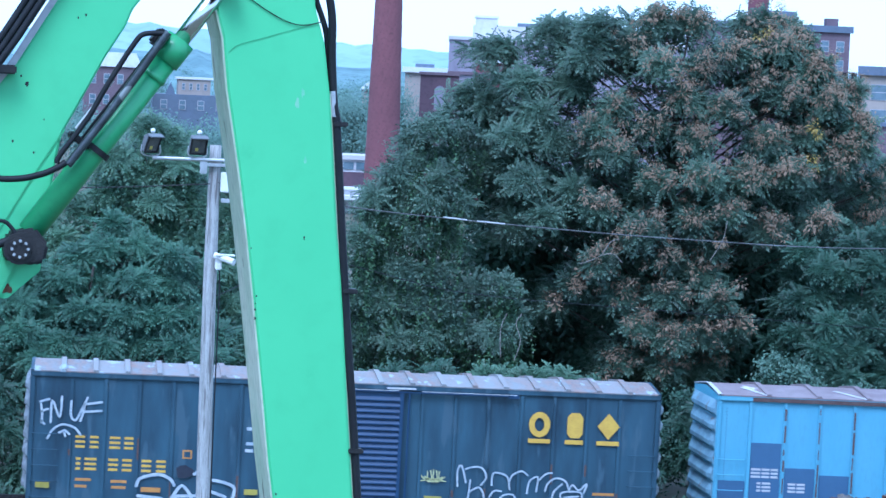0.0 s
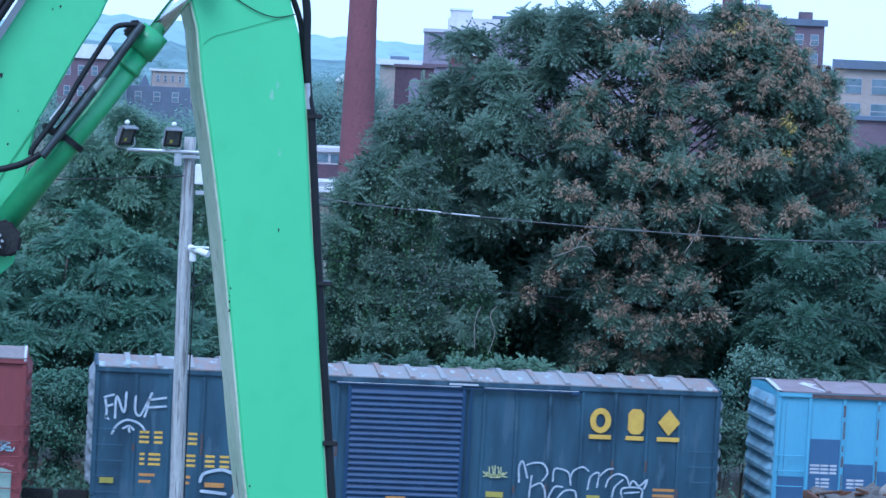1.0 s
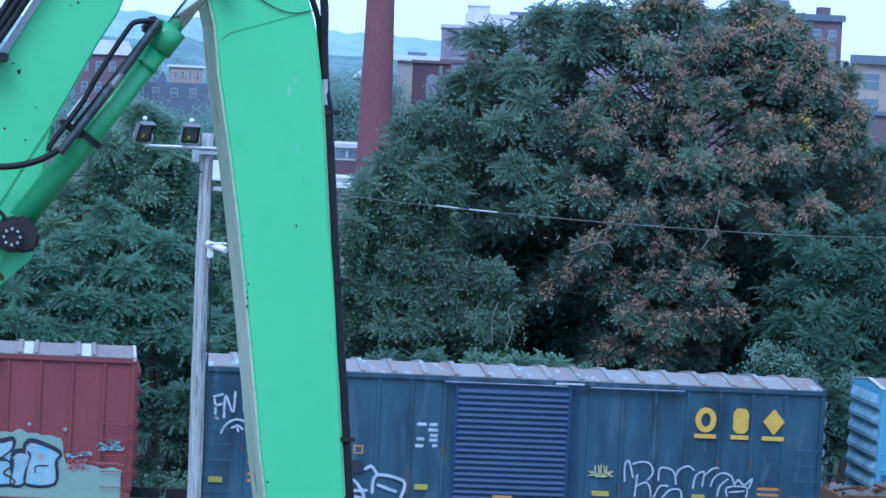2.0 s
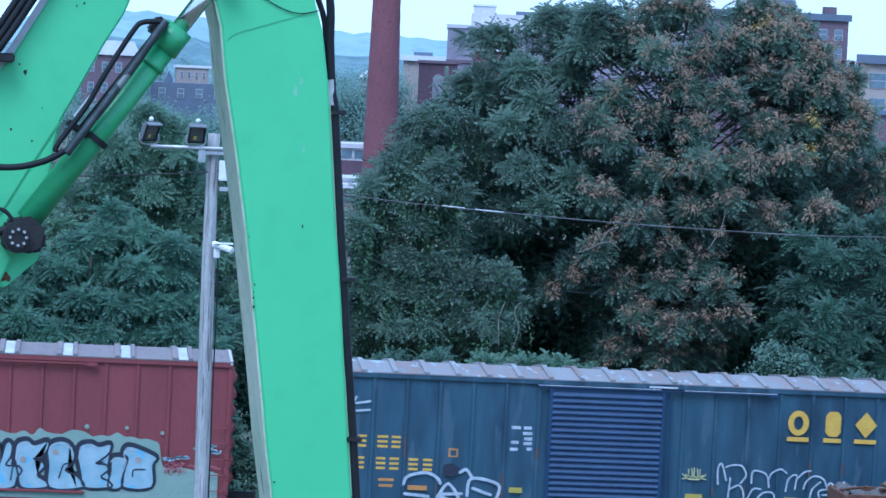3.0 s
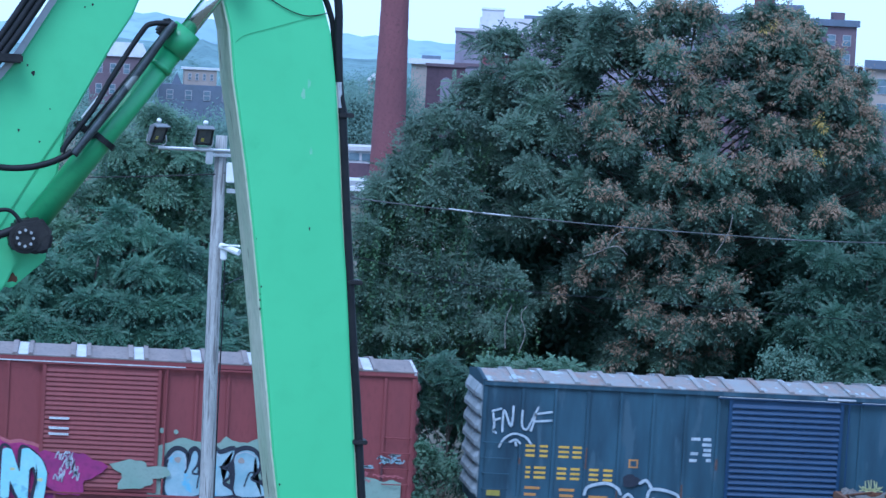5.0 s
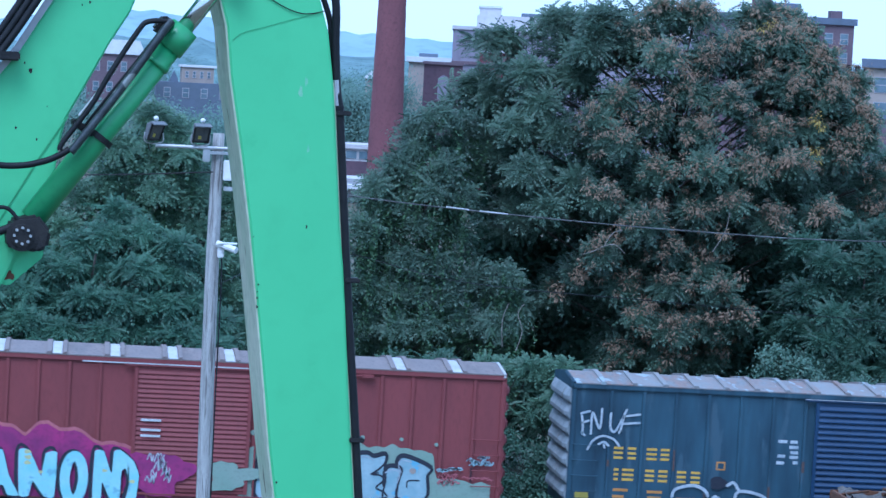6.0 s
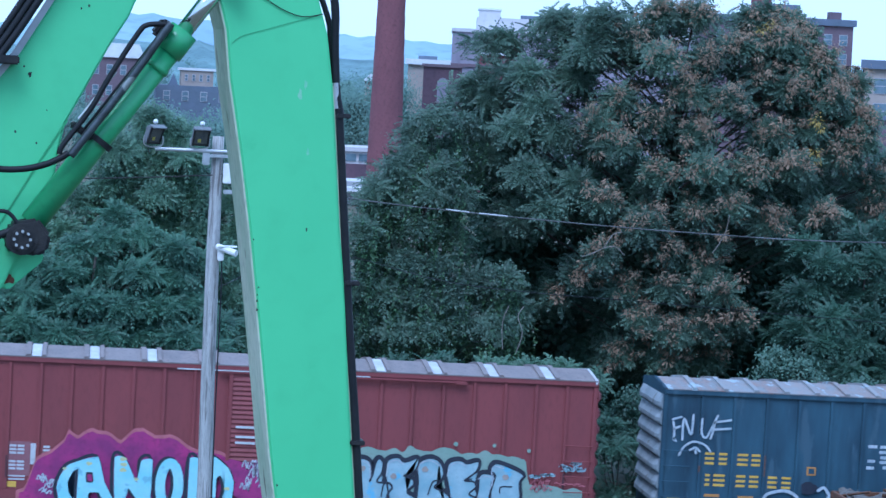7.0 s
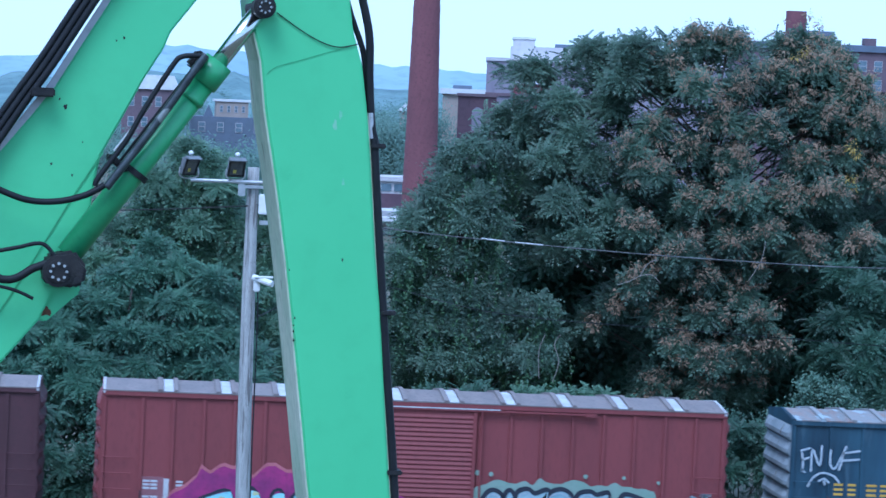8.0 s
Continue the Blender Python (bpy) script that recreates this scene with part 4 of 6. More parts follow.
hose_part([(-1.0, 10.82), (-0.75, 10.78), (-0.6, 10.72)], 0.012)
# lines up the boom's back
for k, dx in enumerate((0.0, 0.05, 0.10)):
    hose_part([(-1.1 - dx, 11.35), (-0.72 - dx, 11.95), (-0.50 - dx, 12.28), (-0.15 - dx, 12.85), (0.35 - dx, 13.6)], 0.024, yy=-0.02 + 0.03 * k)
part("pipe_clamp", slab(hx([(-0.66, 12.04), (-0.50, 12.04), (-0.50, 12.10), (-0.66, 12.10)]), -0.08, 0.1, 0.01), STEEL_DARK, handler)
part("boom_edge", slab(hx([(-0.88, 11.69), (-0.665, 11.96), (-0.53, 12.14), (-0.335, 12.47), (0.165, 13.3), (0.2, 13.27), (-0.30, 12.44), (-0.495, 12.11), (-0.63, 11.93), (-0.845, 11.66)]), 0.06, 0.078), ROOF_WHITE, handler, "pale worn boom edge")
# lines down the stick
hose_part([(1.42, 13.3), (1.50, 12.9), (1.585, 12.55), (1.60, 12.25), (1.625, 11.95), (1.66, 11.8)], 0.028, yy=0.05)
hose_part([(1.34, 13.2), (1.44, 12.75), (1.56, 12.42), (1.575, 12.2), (1.60, 11.95), (1.65, 11.82)], 0.020, yy=0.10)
part("stick_pipe", hose(bmesh.new(), [h3(1.642, 0.02, 11.85), h3(1.652, 0.02, 11.74), h3(1.715, 0.02, 11.06), h3(1.79, 0.02, 10.3), h3(1.872, 0.02, 9.54), h3(2.09, 0.02, 7.3)], 0.028), RUBBER, handler, "black pipe along the stick", True)
part("stick_pipe", tubed(h3(1.632, 0.05, 11.83), h3(1.615, 0.05, 12.02), 0.028, seg=12), GALV, handler)
for x, z in ((1.655, 11.80), (1.77, 10.68), (1.855, 9.6)):
    part("pipe_clamp", boxed(x - 0.035 - PIV.x, -0.02, z - 0.016, x + 0.065 - PIV.x, 0.1, z + 0.016, bevel=0.006), STEEL_DARK, handler)
hose_part([(0.95, 12.66), (1.10, 12.56), (1.25, 12.48), (1.38, 12.45), (1.52, 12.48)], 0.0036, yy=-0.01)
part("weld_seam", ribbon(bmesh.new(), [(x - PIV.x, z) for x, z in ((0.90, 12.25), (0.96, 12.30), (1.1, 12.345), (1.3, 12.41), (1.46, 12.46))], 0.005, -0.0005), GREEN_DARK, handler)
for x, z, r in ((1.405, 12.0, 0.011), (1.37, 11.93, 0.014), (1.44, 11.55, 0.009), (1.455, 11.03, 0.005), (1.148, 10.63, 0.005), (1.142, 10.58, 0.004), (1.143, 10.54, 0.006), (1.146, 10.48, 0.007), (1.10, 10.95, 0.004), (1.335, 9.3, 0.006), (-0.42, 11.98, 0.012), (-0.46, 12.03, 0.006), (-0.5, 11.6, 0.007), (-0.36, 11.53, 0.006), (-0.3, 11.75, 0.004), (-0.05, 12.45, 0.007), (-0.1, 12.43, 0.005)):
    bm = bmesh.new()
    yb = -0.002 if x > 0.5 else 0.078
    blob(bm, x - PIV.x, z, r, r * (2.6 if x > 1.36 else 1.4), yb, rng, 0.35, 16)
    part("scuff", bm, SCUFF if x > 1.36 and z > 11.2 else STEEL_DARK, handler)

# ---------------------------------------------------------------- light pole
PX, PY = 2.40, 57.0
pole = thing("utility_pole", pose(PX, PY, -0.75), "weathered grey wooden pole with floodlights and camera", "utility pole")
bm = bmesh.new()
bmesh.ops.create_cone(bm, cap_ends=True, segments=20, radius1=0.165, radius2=0.112, depth=11.5, matrix=Matrix.Translation((0, 0, 5.75)))
bmesh.ops.subdivide_edges(bm, edges=[e for e in bm.edges if abs(e.verts[0].co.z - e.verts[1].co.z) > 5], cuts=24)
for v in bm.verts:
    w = noise.noise(Vector((v.co.x * 9, v.co.y * 9, v.co.z * 0.5)))
    v.co.x += 0.012 * w + 0.02 * math.sin(v.co.z * 0.5)
    v.co.y += 0.012 * w
part("post", bm, POLE_WOOD, pole, "", True)
part("crossarm", tubed((-1.2, -0.18, 11.22), (0.5, -0.18, 11.22), 0.035, seg=10), GALV, pole)
part("bracket", boxed(-0.3, -0.2, 10.95, -0.16, -0.1, 11.25, bevel=0.02), GALV, pole)
part("bracket", boxed(-0.16, -0.2, 11.1, 0.2, -0.12, 11.16, bevel=0.01), GALV, pole)
def tilted(bm, x):
    """Turns a lamp head aside and tips it down at its place on the arm."""
    bm.transform(Matrix.Translation((x, -0.24, 11.5)) @ pose(0, 0, 0, 0, 0, 38 if x < -1 else 14) @ pose(0, 0, 0, 24, 0, 0))
    return bm


for x in (-1.24, -0.36):
    f = part("floodlight", tilted(slab([(-0.16, -0.17), (0.16, -0.17), (0.16, 0.17), (-0.16, 0.17)], -0.06, 0.03, 0.012), x), FLOOD, pole, "grey floodlight")
    part("back_housing", tilted(slab([(-0.10, -0.12), (0.10, -0.12), (0.12, 0.12), (-0.12, 0.12)], 0.03, 0.15, 0.03), x), FLOOD, f)
    for a, b, c, d in ((-0.165, -0.175, 0.165, -0.135), (-0.165, 0.135, 0.165, 0.175), (-0.165, -0.134, -0.125, 0.134), (0.125, -0.134, 0.165, 0.134)):
        part("rim", tilted(boxed(a, -0.085, b, c, -0.06, d, bevel=0.006), x), STEEL_DARK, f)
    part("lens", tilted(boxed(-0.124, -0.072, -0.134, 0.124, -0.0615, 0.134), x), GLASS_DARK, f)
    part("bulb", tilted(boxed(-0.06, -0.078, -0.10, 0.0, -0.073, -0.03), x), OLIVE, f, "dull yellow bulb behind the glass")
    part("visor", tilted(slab([(-0.17, 0.176), (0.17, 0.176), (0.16, 0.2), (-0.16, 0.2)], -0.15, 0.0, 0.006), x), FLOOD, f)
    cell = bmesh.new()
    bmesh.ops.create_uvsphere(cell, u_segments=12, v_segments=8, radius=0.048, matrix=Matrix.Translation((x + 0.03, -0.2, 11.73)))
    part("photocell", cell, WHITE_PLASTIC, f, "", True)
    part("yoke", hose(bmesh.new(), [(x - 0.17, -0.22, 11.46), (x - 0.17, -0.2, 11.3), (x, -0.19, 11.25), (x + 0.17, -0.2, 11.3), (x + 0.17, -0.22, 11.46)], 0.014, 6, 3), GALV, f)
part("junction_box", boxed(0.10, -0.24, 10.62, 0.30, -0.1, 11.0, bevel=0.015), WHITE_PLASTIC, pole)
# Added bar; stands for the pale stripe of a building far behind.
part("lower_bracket", boxed(0.12, -0.2, 10.42, 0.6, -0.12, 10.50, bevel=0.01), GALV, pole)
camb = part("security_camera", hose(bmesh.new(), [(0.05, -0.25, 9.42), (0.40, -0.5, 9.32)], 0.065, 10, 2), WHITE_PLASTIC, pole, "white bullet security camera")
part("sun_shield", boxed(0.06, -0.42, 9.42, 0.42, -0.25, 9.45, bevel=0.01), WHITE_PLASTIC, camb)
part("camera_mount", boxed(0.06, -0.3, 9.15, 0.18, -0.1, 9.36, bevel=0.02), WHITE_PLASTIC, camb)
part("conduit", hose(bmesh.new(), [(0.14, -0.16, 9.2), (0.16, -0.16, 8.5), (0.15, -0.17, 6), (0.16, -0.18, 0.5)], 0.014), RUBBER, pole)


def wire(name, pts, r, label, material):
    tagged(part(name, hose(bmesh.new(), pts, r, 5, 8), material), label, "overhead cable")


wire("overhead_cable", [(2.45, 56.8, 10.05), (4.91, 57, 9.69), (7.59, 57, 9.49), (11.41, 57, 9.31), (15.66, 57, 9.28), (24, 57, 9.7)], 0.011, "thin grey overhead cable tied to the wooden pole", CABLE)
wire("cable_sleeve", [(6.8, 56.98, 9.552), (7.0, 56.98, 9.536), (7.25, 56.98, 9.517)], 0.017, "pale sleeve over the overhead cable", GALV)
wire("cable_sleeve", [(7.45, 56.98, 9.502), (7.7, 56.98, 9.486), (8.0, 56.98, 9.468)], 0.017, "pale sleeve over the overhead cable", GALV)
wire("overhead_cable", [(2.3, 56.8, 10.02), (0.2, 57, 9.86), (-3.5, 57, 9.7), (-9, 57, 10.0)], 0.012, "thin grey overhead cable tied to the wooden pole", STEEL_DARK)
wire("overhead_cable", [(2.5, 56.8, 7.9), (4.9, 62, 8.3), (9, 70, 7.2), (16, 80, 6.2), (26, 82, 5.6)], 0.010, "thin dark cable crossing before the trees", RUBBER)

# ---------------------------------------------------------------- foliage
nrng = np.random.default_rng(7)


BARE = [[(14.75, 88.6, 6.9), (15.1, 88.4, 7.05), (15.35, 88.3, 7.2), (15.7, 88.3, 7.25), (16.0, 88.4, 7.0)], [(15.35, 88.3, 7.2), (15.6, 88.3, 7.6), (15.9, 88.4, 7.7)], [(12.2, 86.6, 4.2), (12.15, 86.5, 5.0), (12.3, 86.4, 5.5)], [(12.6, 86.6, 4.1), (12.75, 86.5, 4.7), (12.6, 86.5, 5.2), (12.75, 86.4, 5.5)], [(18.6, 88.0, 7.2), (18.9, 87.8, 7.8), (19.0, 87.7, 8.4)]]


def quads_mesh(name, verts, faces):
    me = bpy.data.meshes.new(name)
    nv, nf = len(verts), len(faces)
    me.vertices.add(nv)
    me.vertices.foreach_set("co", np.asarray(verts, np.float32).ravel())
    me.loops.add(nf * 4)
    me.loops.foreach_set("vertex_index", np.asarray(faces, np.int32).ravel())
    me.polygons.add(nf)
    me.polygons.foreach_set("loop_start", np.arange(0, nf * 4, 4, dtype=np.int32))
    me.update(calc_edges=True)
    return me


def rot_z(a):
    c, s = np.cos(a), np.sin(a)
    return np.array([[c, -s, 0], [s, c, 0], [0, 0, 1]])


def rot_y(a):
    c, s = np.cos(a), np.sin(a)
    return np.array([[c, 0, s], [0, 1, 0], [-s, 0, c]])


def leaflet(o, d, length, width, tip_drop):
    """A narrow leaf blade: four corners from o along d."""
    d = d / np.linalg.norm(d)
    side = np.cross(d, (0, 0, 1.0))
    side /= np.linalg.norm(side) + 1e-9
    mid = o + d * length * 0.45 + side * 0
    return [o, mid + side * width / 2, o + d * length + np.array([0, 0, -tip_drop]), mid - side * width / 2]


def frond(length, pairs, blade, width, droop):
    """A feather-like compound leaf along +x that droops to its tip."""
    v = []
    for k in range(pairs):
        t = 0.18 + 0.8 * k / (pairs - 1)
        o = np.array([length * t, 0, -droop * t * t])
        for s in (-1, 1):
            d = np.array([0.55, s * 1.0, -0.35 - 0.3 * nrng.random()])
            v += leaflet(o, d, blade * (1 - 0.35 * abs(t - 0.5)), width, blade * 0.12)
    v += leaflet(np.array([length, 0, -droop]), np.array([1, 0, -0.9]), blade, width, 0)
    v += [np.array([0, 0.008, 0]), np.array([length, 0.004, -droop]), np.array([length, -0.004, -droop]), np.array([0, -0.008, 0])]
    return np.array(v)


def tuft(n, make, lift=(0.0, 0.9)):
    """A spray of n leaves about +z."""
    out = []
    for k in range(n):
        f = make()
        a = nrng.uniform(*lift)
        out.append(f @ rot_y(-a).T @ rot_z(2 * np.pi * (k + nrng.random() * 0.7) / n).T)
    return np.concatenate(out)


FEATHER = [tuft(7, lambda: frond(nrng.uniform(0.42, 0.75), 7, 0.15, 0.07, nrng.uniform(0.2, 0.5)), (-0.15, 0.8)) for _ in range(8)]
SMALL = [np.concatenate([np.array(leaflet(nrng.normal(0, 0.24, 3) * (1, 1, 0.45), nrng.normal(0, 1, 3) * (1, 1, 0.25) + (0, 0, -0.35), nrng.uniform(0.08, 0.13), nrng.uniform(0.05, 0.075), 0.03)) for _ in range(80)]) for _ in range(5)]


def bunch(n):
    """A loose hanging bunch of winged seeds that spread out and down from one stalk."""
    out = []
    for k in range(n):
        w = nrng.normal(0, 1, 3) * (1, 1, 0.55) + (0, 0, -0.25)
        w /= np.linalg.norm(w)
        out.append(np.array(leaflet(w * nrng.uniform(0.03, 0.2), w + (0, 0, -0.4), nrng.uniform(0.09, 0.16), nrng.uniform(0.03, 0.048), 0.03)))
    return np.concatenate(out)


SEED = [bunch(30) for _ in range(6)]


def scatter(name, templates, places, ups, sizes, material, parent, label="", spin_tilt=0.5):
    if not len(places):
        return None
    vs = []
    for p, up, s in zip(places, ups, sizes):
        t = templates[nrng.integers(len(templates))]
        z = np.asarray(up, float) + nrng.normal(0, spin_tilt, 3) * 0.35
        z /= np.linalg.norm(z)
        x = np.cross(nrng.normal(0, 1, 3), z)
        x /= np.linalg.norm(x)
        y = np.cross(z, x)
        vs.append(s * (t @ np.array([x, y, z])) + p)
    v = np.concatenate(vs)
    me = quads_mesh(name, v, np.arange(len(v)).reshape(-1, 4))
    ob = mesh_part(name, me, material, parent, label)
    ob["kind"] = "stuff"
    return ob


def sprays(boughs, dense, flat, low=-0.15):
    """Leaf sprays over the top and outer side of each rounded bough (x, y, z, r), with the way each spray points."""
    P, N, which = [], [], []
    for i, (x, y, z, r) in enumerate(boughs):
        m = int(dense * (3 + 14 * r * r))
        e = nrng.normal(0, 0.7, (m * 2, 3)) + np.array([0, -0.35, 0.5])
        e /= np.linalg.norm(e, axis=1)[:, None]
        e = e[e[:, 2] > low][:m]
        reach = max(0.15, r - 0.27)
        P.append(np.array([x, y, z]) + e * np.array([1.15, 1.0, flat]) * reach * nrng.uniform(0.65, 1.12, (len(e), 1)))
        N.append(e)
        which += [i] * len(e)
    return np.concatenate(P), np.concatenate(N), np.array(which)


def behind(boughs, per_bough, back):
    """Places deep inside the crown, behind its outer boughs."""
    out = []
    for x, y, z, r in boughs:
        q = nrng.uniform(-1, 1, (per_bough, 3)) * (1.1 * r, 0.6, 0.9 * r)
        out.append(np.array([x, y, z - 0.3]) + q + np.array([0, back, 0]) * nrng.uniform(0.35, 1.3, (per_bough, 1)))
    return np.concatenate(out)


def limbs(bm, boughs, r):
    """A tapering trunk, main limbs and the branches that carry the boughs, about the foot of the tree."""
    top = max(b[2] for b in boughs) - 1.2
    mx, my = sum(b[0] for b in boughs) / len(boughs), sum(b[1] for b in boughs) / len(boughs)
    stem = [Vector((0, 0, 0)), Vector((0.25 * mx, 0.3 * my, top * 0.35)), Vector((0.7 * mx, 0.6 * my, top * 0.65)), Vector((mx, my, top))]
    for k in range(3):
        tube(bm, stem[k], stem[k + 1], r * (1 - 0.27 * k), r * (0.73 - 0.27 * k), 10)
    for x, y, z, h in boughs:
        e = Vector((x, y, z))
        f = max(0.15, min(0.9, (z - 1.8 - 0.3 * abs(x - mx)) / top))
        k = min(2, int(f * 3))
        s = stem[k].lerp(stem[k + 1], f * 3 - k)
        m = s.lerp(e, 0.5) + Vector((random.uniform(-0.3, 0.3), 0.3, 0.35))
        hose(bm, [s, m, e], max(0.014, r * 0.08), 5, 4)
        for w in (-1, 1):
            hose(bm, [m.lerp(e, 0.4), e + Vector((w * 0.5 * h, -0.5 * h, random.uniform(-0.3, 0.3) * h))], max(0.008, r * 0.03), 4, 2)
    return bm


def vine_strand(length):
    """A hanging strand of small leaves, from its top downward."""
    v, x, y = [], 0.0, 0.0
    for k in range(int(length / 0.035)):
        x, y = x + nrng.normal(0, 0.012), y + nrng.normal(0, 0.012)
        o = np.array([x, y, -0.035 * k]) + nrng.normal(0, 0.045, 3)
        v += leaflet(o, nrng.normal(0, 1, 3) * (1, 1, 0.3) + (0, -0.4, -0.7), nrng.uniform(0.07, 0.12), nrng.uniform(0.05, 0.08), 0.02)
    return np.array(v)


VINES = [vine_strand(nrng.uniform(0.9, 2.6)) for _ in range(8)]


def tree(name, label, base, boughs, leaves, material, size=1.0, dense=1.0, flat=0.7, inner=6, back=1.8, droop=0.5, r=0.3, seedy=(), vines=0, category="tree"):
    """A tree or shrub: trunk and branches, boughs of leaf sprays with gaps between them, sparser leaves within, and where it has them seed bunches and hanging vines."""
    t = thing(name, pose(*base), label, category)
    inv = np.array(base)
    local = [(x - inv[0], y - inv[1], z - inv[2], h) for x, y, z, h in [*boughs, *seedy]]
    part("trunk", limbs(bmesh.new(), local, r), BARK, t)
    p, n, w = sprays(local, dense, flat)
    scatter("crown", leaves, p, n * 0.5 + np.array([0, -0.2, droop]), nrng.uniform(0.7, 1.2, len(p)) * size, material, t)
    q = behind(local, inner, back)
    scatter("inner_leaves", leaves, q, np.tile((0, -0.2, 1.0), (len(q), 1)), nrng.uniform(0.8, 1.3, len(q)) * size, material, t, spin_tilt=1.0)
    if seedy:
        k = (w >= len(boughs)) & (nrng.random(len(p)) < 0.5) & (n[:, 1] < 0.4)
        s = p[k] + n[k] * 0.2 + np.array([0, -0.2, 0.05]) + nrng.normal(0, 0.2, (k.sum(), 3))
        scatter("seed_mass", SEED, s, n[k] + np.array([0, -0.3, 0.6]), nrng.uniform(0.6, 1.1, len(s)), SEEDS, t, "rust-brown hanging seed bunches", 0.6)
    if vines:
        k = nrng.integers(len(p), size=vines)
        s = p[k] + np.stack([nrng.normal(0, 0.25, vines), nrng.uniform(-0.5, 0.1, vines), nrng.uniform(-0.5, 0.1, vines)], 1)
        scatter("hanging_vine", VINES, s, np.tile((0, 0, 1.0), (vines, 1)), nrng.uniform(0.7, 1.15, vines), LEAF_VINE, t, "trailing strands of small vine leaves", 0.12)
    return t


G0 = -0.75
CROWN_GREEN = [(12.5, 92.7, 13.1, 0.73), (11.8, 93.0, 11.7, 0.59), (13.2, 91.2, 12.1, 0.77), (14.2, 92.3, 13.8, 0.73), (13.6, 90.7, 11.2, 0.76), (12.7, 90.4, 10.5, 0.64),
    (14.9, 90.2, 13.0, 0.63), (14.0, 90.4, 10.4, 0.76), (13.2, 90.0, 9.2, 0.80), (15.4, 90.9, 13.9, 0.75), (14.7, 90.8, 12.1, 0.52), (12.3, 92.5, 11.5, 0.53),
    (11.9, 93.3, 10.5, 0.48), (12.3, 91.1, 9.7, 0.52), (14.6, 89.7, 9.0, 0.52), (13.8, 89.5, 8.2, 0.57), (13.0, 90.4, 7.9, 0.52)]
CROWN_SEEDY = [(16.3, 90.8, 13.4, 0.58), (17.2, 90.9, 14.3, 0.56), (18.3, 91.1, 14.3, 0.58), (20.2, 91.2, 14.2, 0.70), (17.1, 89.6, 12.9, 0.63), (18.5, 90.2, 12.9, 0.63),
    (19.7, 90.4, 13.3, 0.69), (21.0, 90.7, 13.6, 0.72), (21.9, 90.4, 12.9, 0.55), (15.9, 90.1, 11.6, 0.60), (15.2, 89.7, 10.9, 0.57), (15.7, 89.6, 10.2, 0.76),
    (17.0, 89.8, 11.0, 0.62), (18.0, 89.8, 11.9, 0.62), (18.3, 89.7, 10.7, 0.66), (19.2, 89.5, 11.7, 0.69), (20.3, 90.4, 12.5, 0.60), (21.2, 90.1, 12.1, 0.62),
    (20.6, 90.0, 10.7, 0.69), (21.8, 90.4, 11.0, 0.67), (22.4, 90.2, 12.0, 0.63), (23.5, 91.3, 12.4, 0.49)]
MIDDLE_SEEDY = [(23.6, 90.8, 11.3, 0.67), (22.9, 90.7, 10.2, 0.72), (21.3, 89.6, 9.8, 0.73), (19.9, 89.4, 9.6, 0.68), (18.4, 88.9, 9.6, 0.66), (17.0, 89.1, 9.4, 0.57),
    (15.3, 89.2, 8.5, 0.52), (16.7, 88.9, 7.8, 0.66), (18.2, 89.1, 8.2, 0.59), (19.3, 89.2, 8.6, 0.52), (20.7, 89.7, 8.0, 0.64), (22.3, 90.0, 8.3, 0.69),
    (24.4, 91.4, 9.4, 0.64), (24.5, 91.4, 8.3, 0.58)]
SKIRT_SEEDY = [(16.8, 89.6, 8.1, 0.52), (17.3, 89.2, 7.2, 0.60), (15.4, 89.0, 6.9, 0.53), (14.9, 90.0, 6.2, 0.56), (14.3, 90.4, 5.6, 0.42), (16.2, 89.7, 5.9, 0.60),
    (17.6, 89.2, 6.0, 0.66), (16.9, 89.6, 5.0, 0.66), (17.8, 89.2, 4.6, 0.72), (16.4, 90.1, 3.9, 0.52), (17.8, 89.8, 3.8, 0.64), (18.8, 89.2, 4.9, 0.53),
    (19.1, 88.8, 5.9, 0.49), (18.7, 89.5, 6.6, 0.54), (18.9, 89.5, 7.5, 0.47), (19.7, 89.1, 5.2, 0.41), (19.0, 90.0, 3.8, 0.52)]
RIM_SEEDY = [(21.7, 91.2, 13.8, 0.55), (22.2, 90.8, 13.1, 0.58), (22.6, 90.7, 12.4, 0.55), (21.4, 91.7, 14.2, 0.52), (23.4, 91.3, 11.5, 0.55), (23.6, 90.4, 10.6, 0.55),
    (20.7, 91.4, 14.4, 0.45)]
RIM_GREEN = [(15.1, 90.4, 13.5, 0.44), (14.8, 90.9, 12.9, 0.51)]
VINE_TOP = [(10.4, 90.2, 10.6, 0.72), (9.8, 90.7, 10.2, 0.55), (11.4, 90.9, 10.5, 0.65), (9.8, 90.2, 9.7, 0.58), (11.0, 90.7, 9.8, 0.58), (9.2, 89.8, 9.2, 0.58),
    (8.6, 89.5, 8.6, 0.44), (9.5, 90.0, 8.8, 0.68), (10.6, 89.6, 9.2, 0.51), (10.3, 89.5, 8.4, 0.74), (9.3, 89.7, 8.1, 0.64), (8.6, 89.9, 8.1, 0.54), (11.1, 89.5, 8.5, 0.54),
    (8.2, 89.1, 7.3, 0.54), (9.0, 89.9, 7.2, 0.64), (10.0, 89.4, 7.4, 0.64), (10.9, 90.0, 7.3, 0.61)]
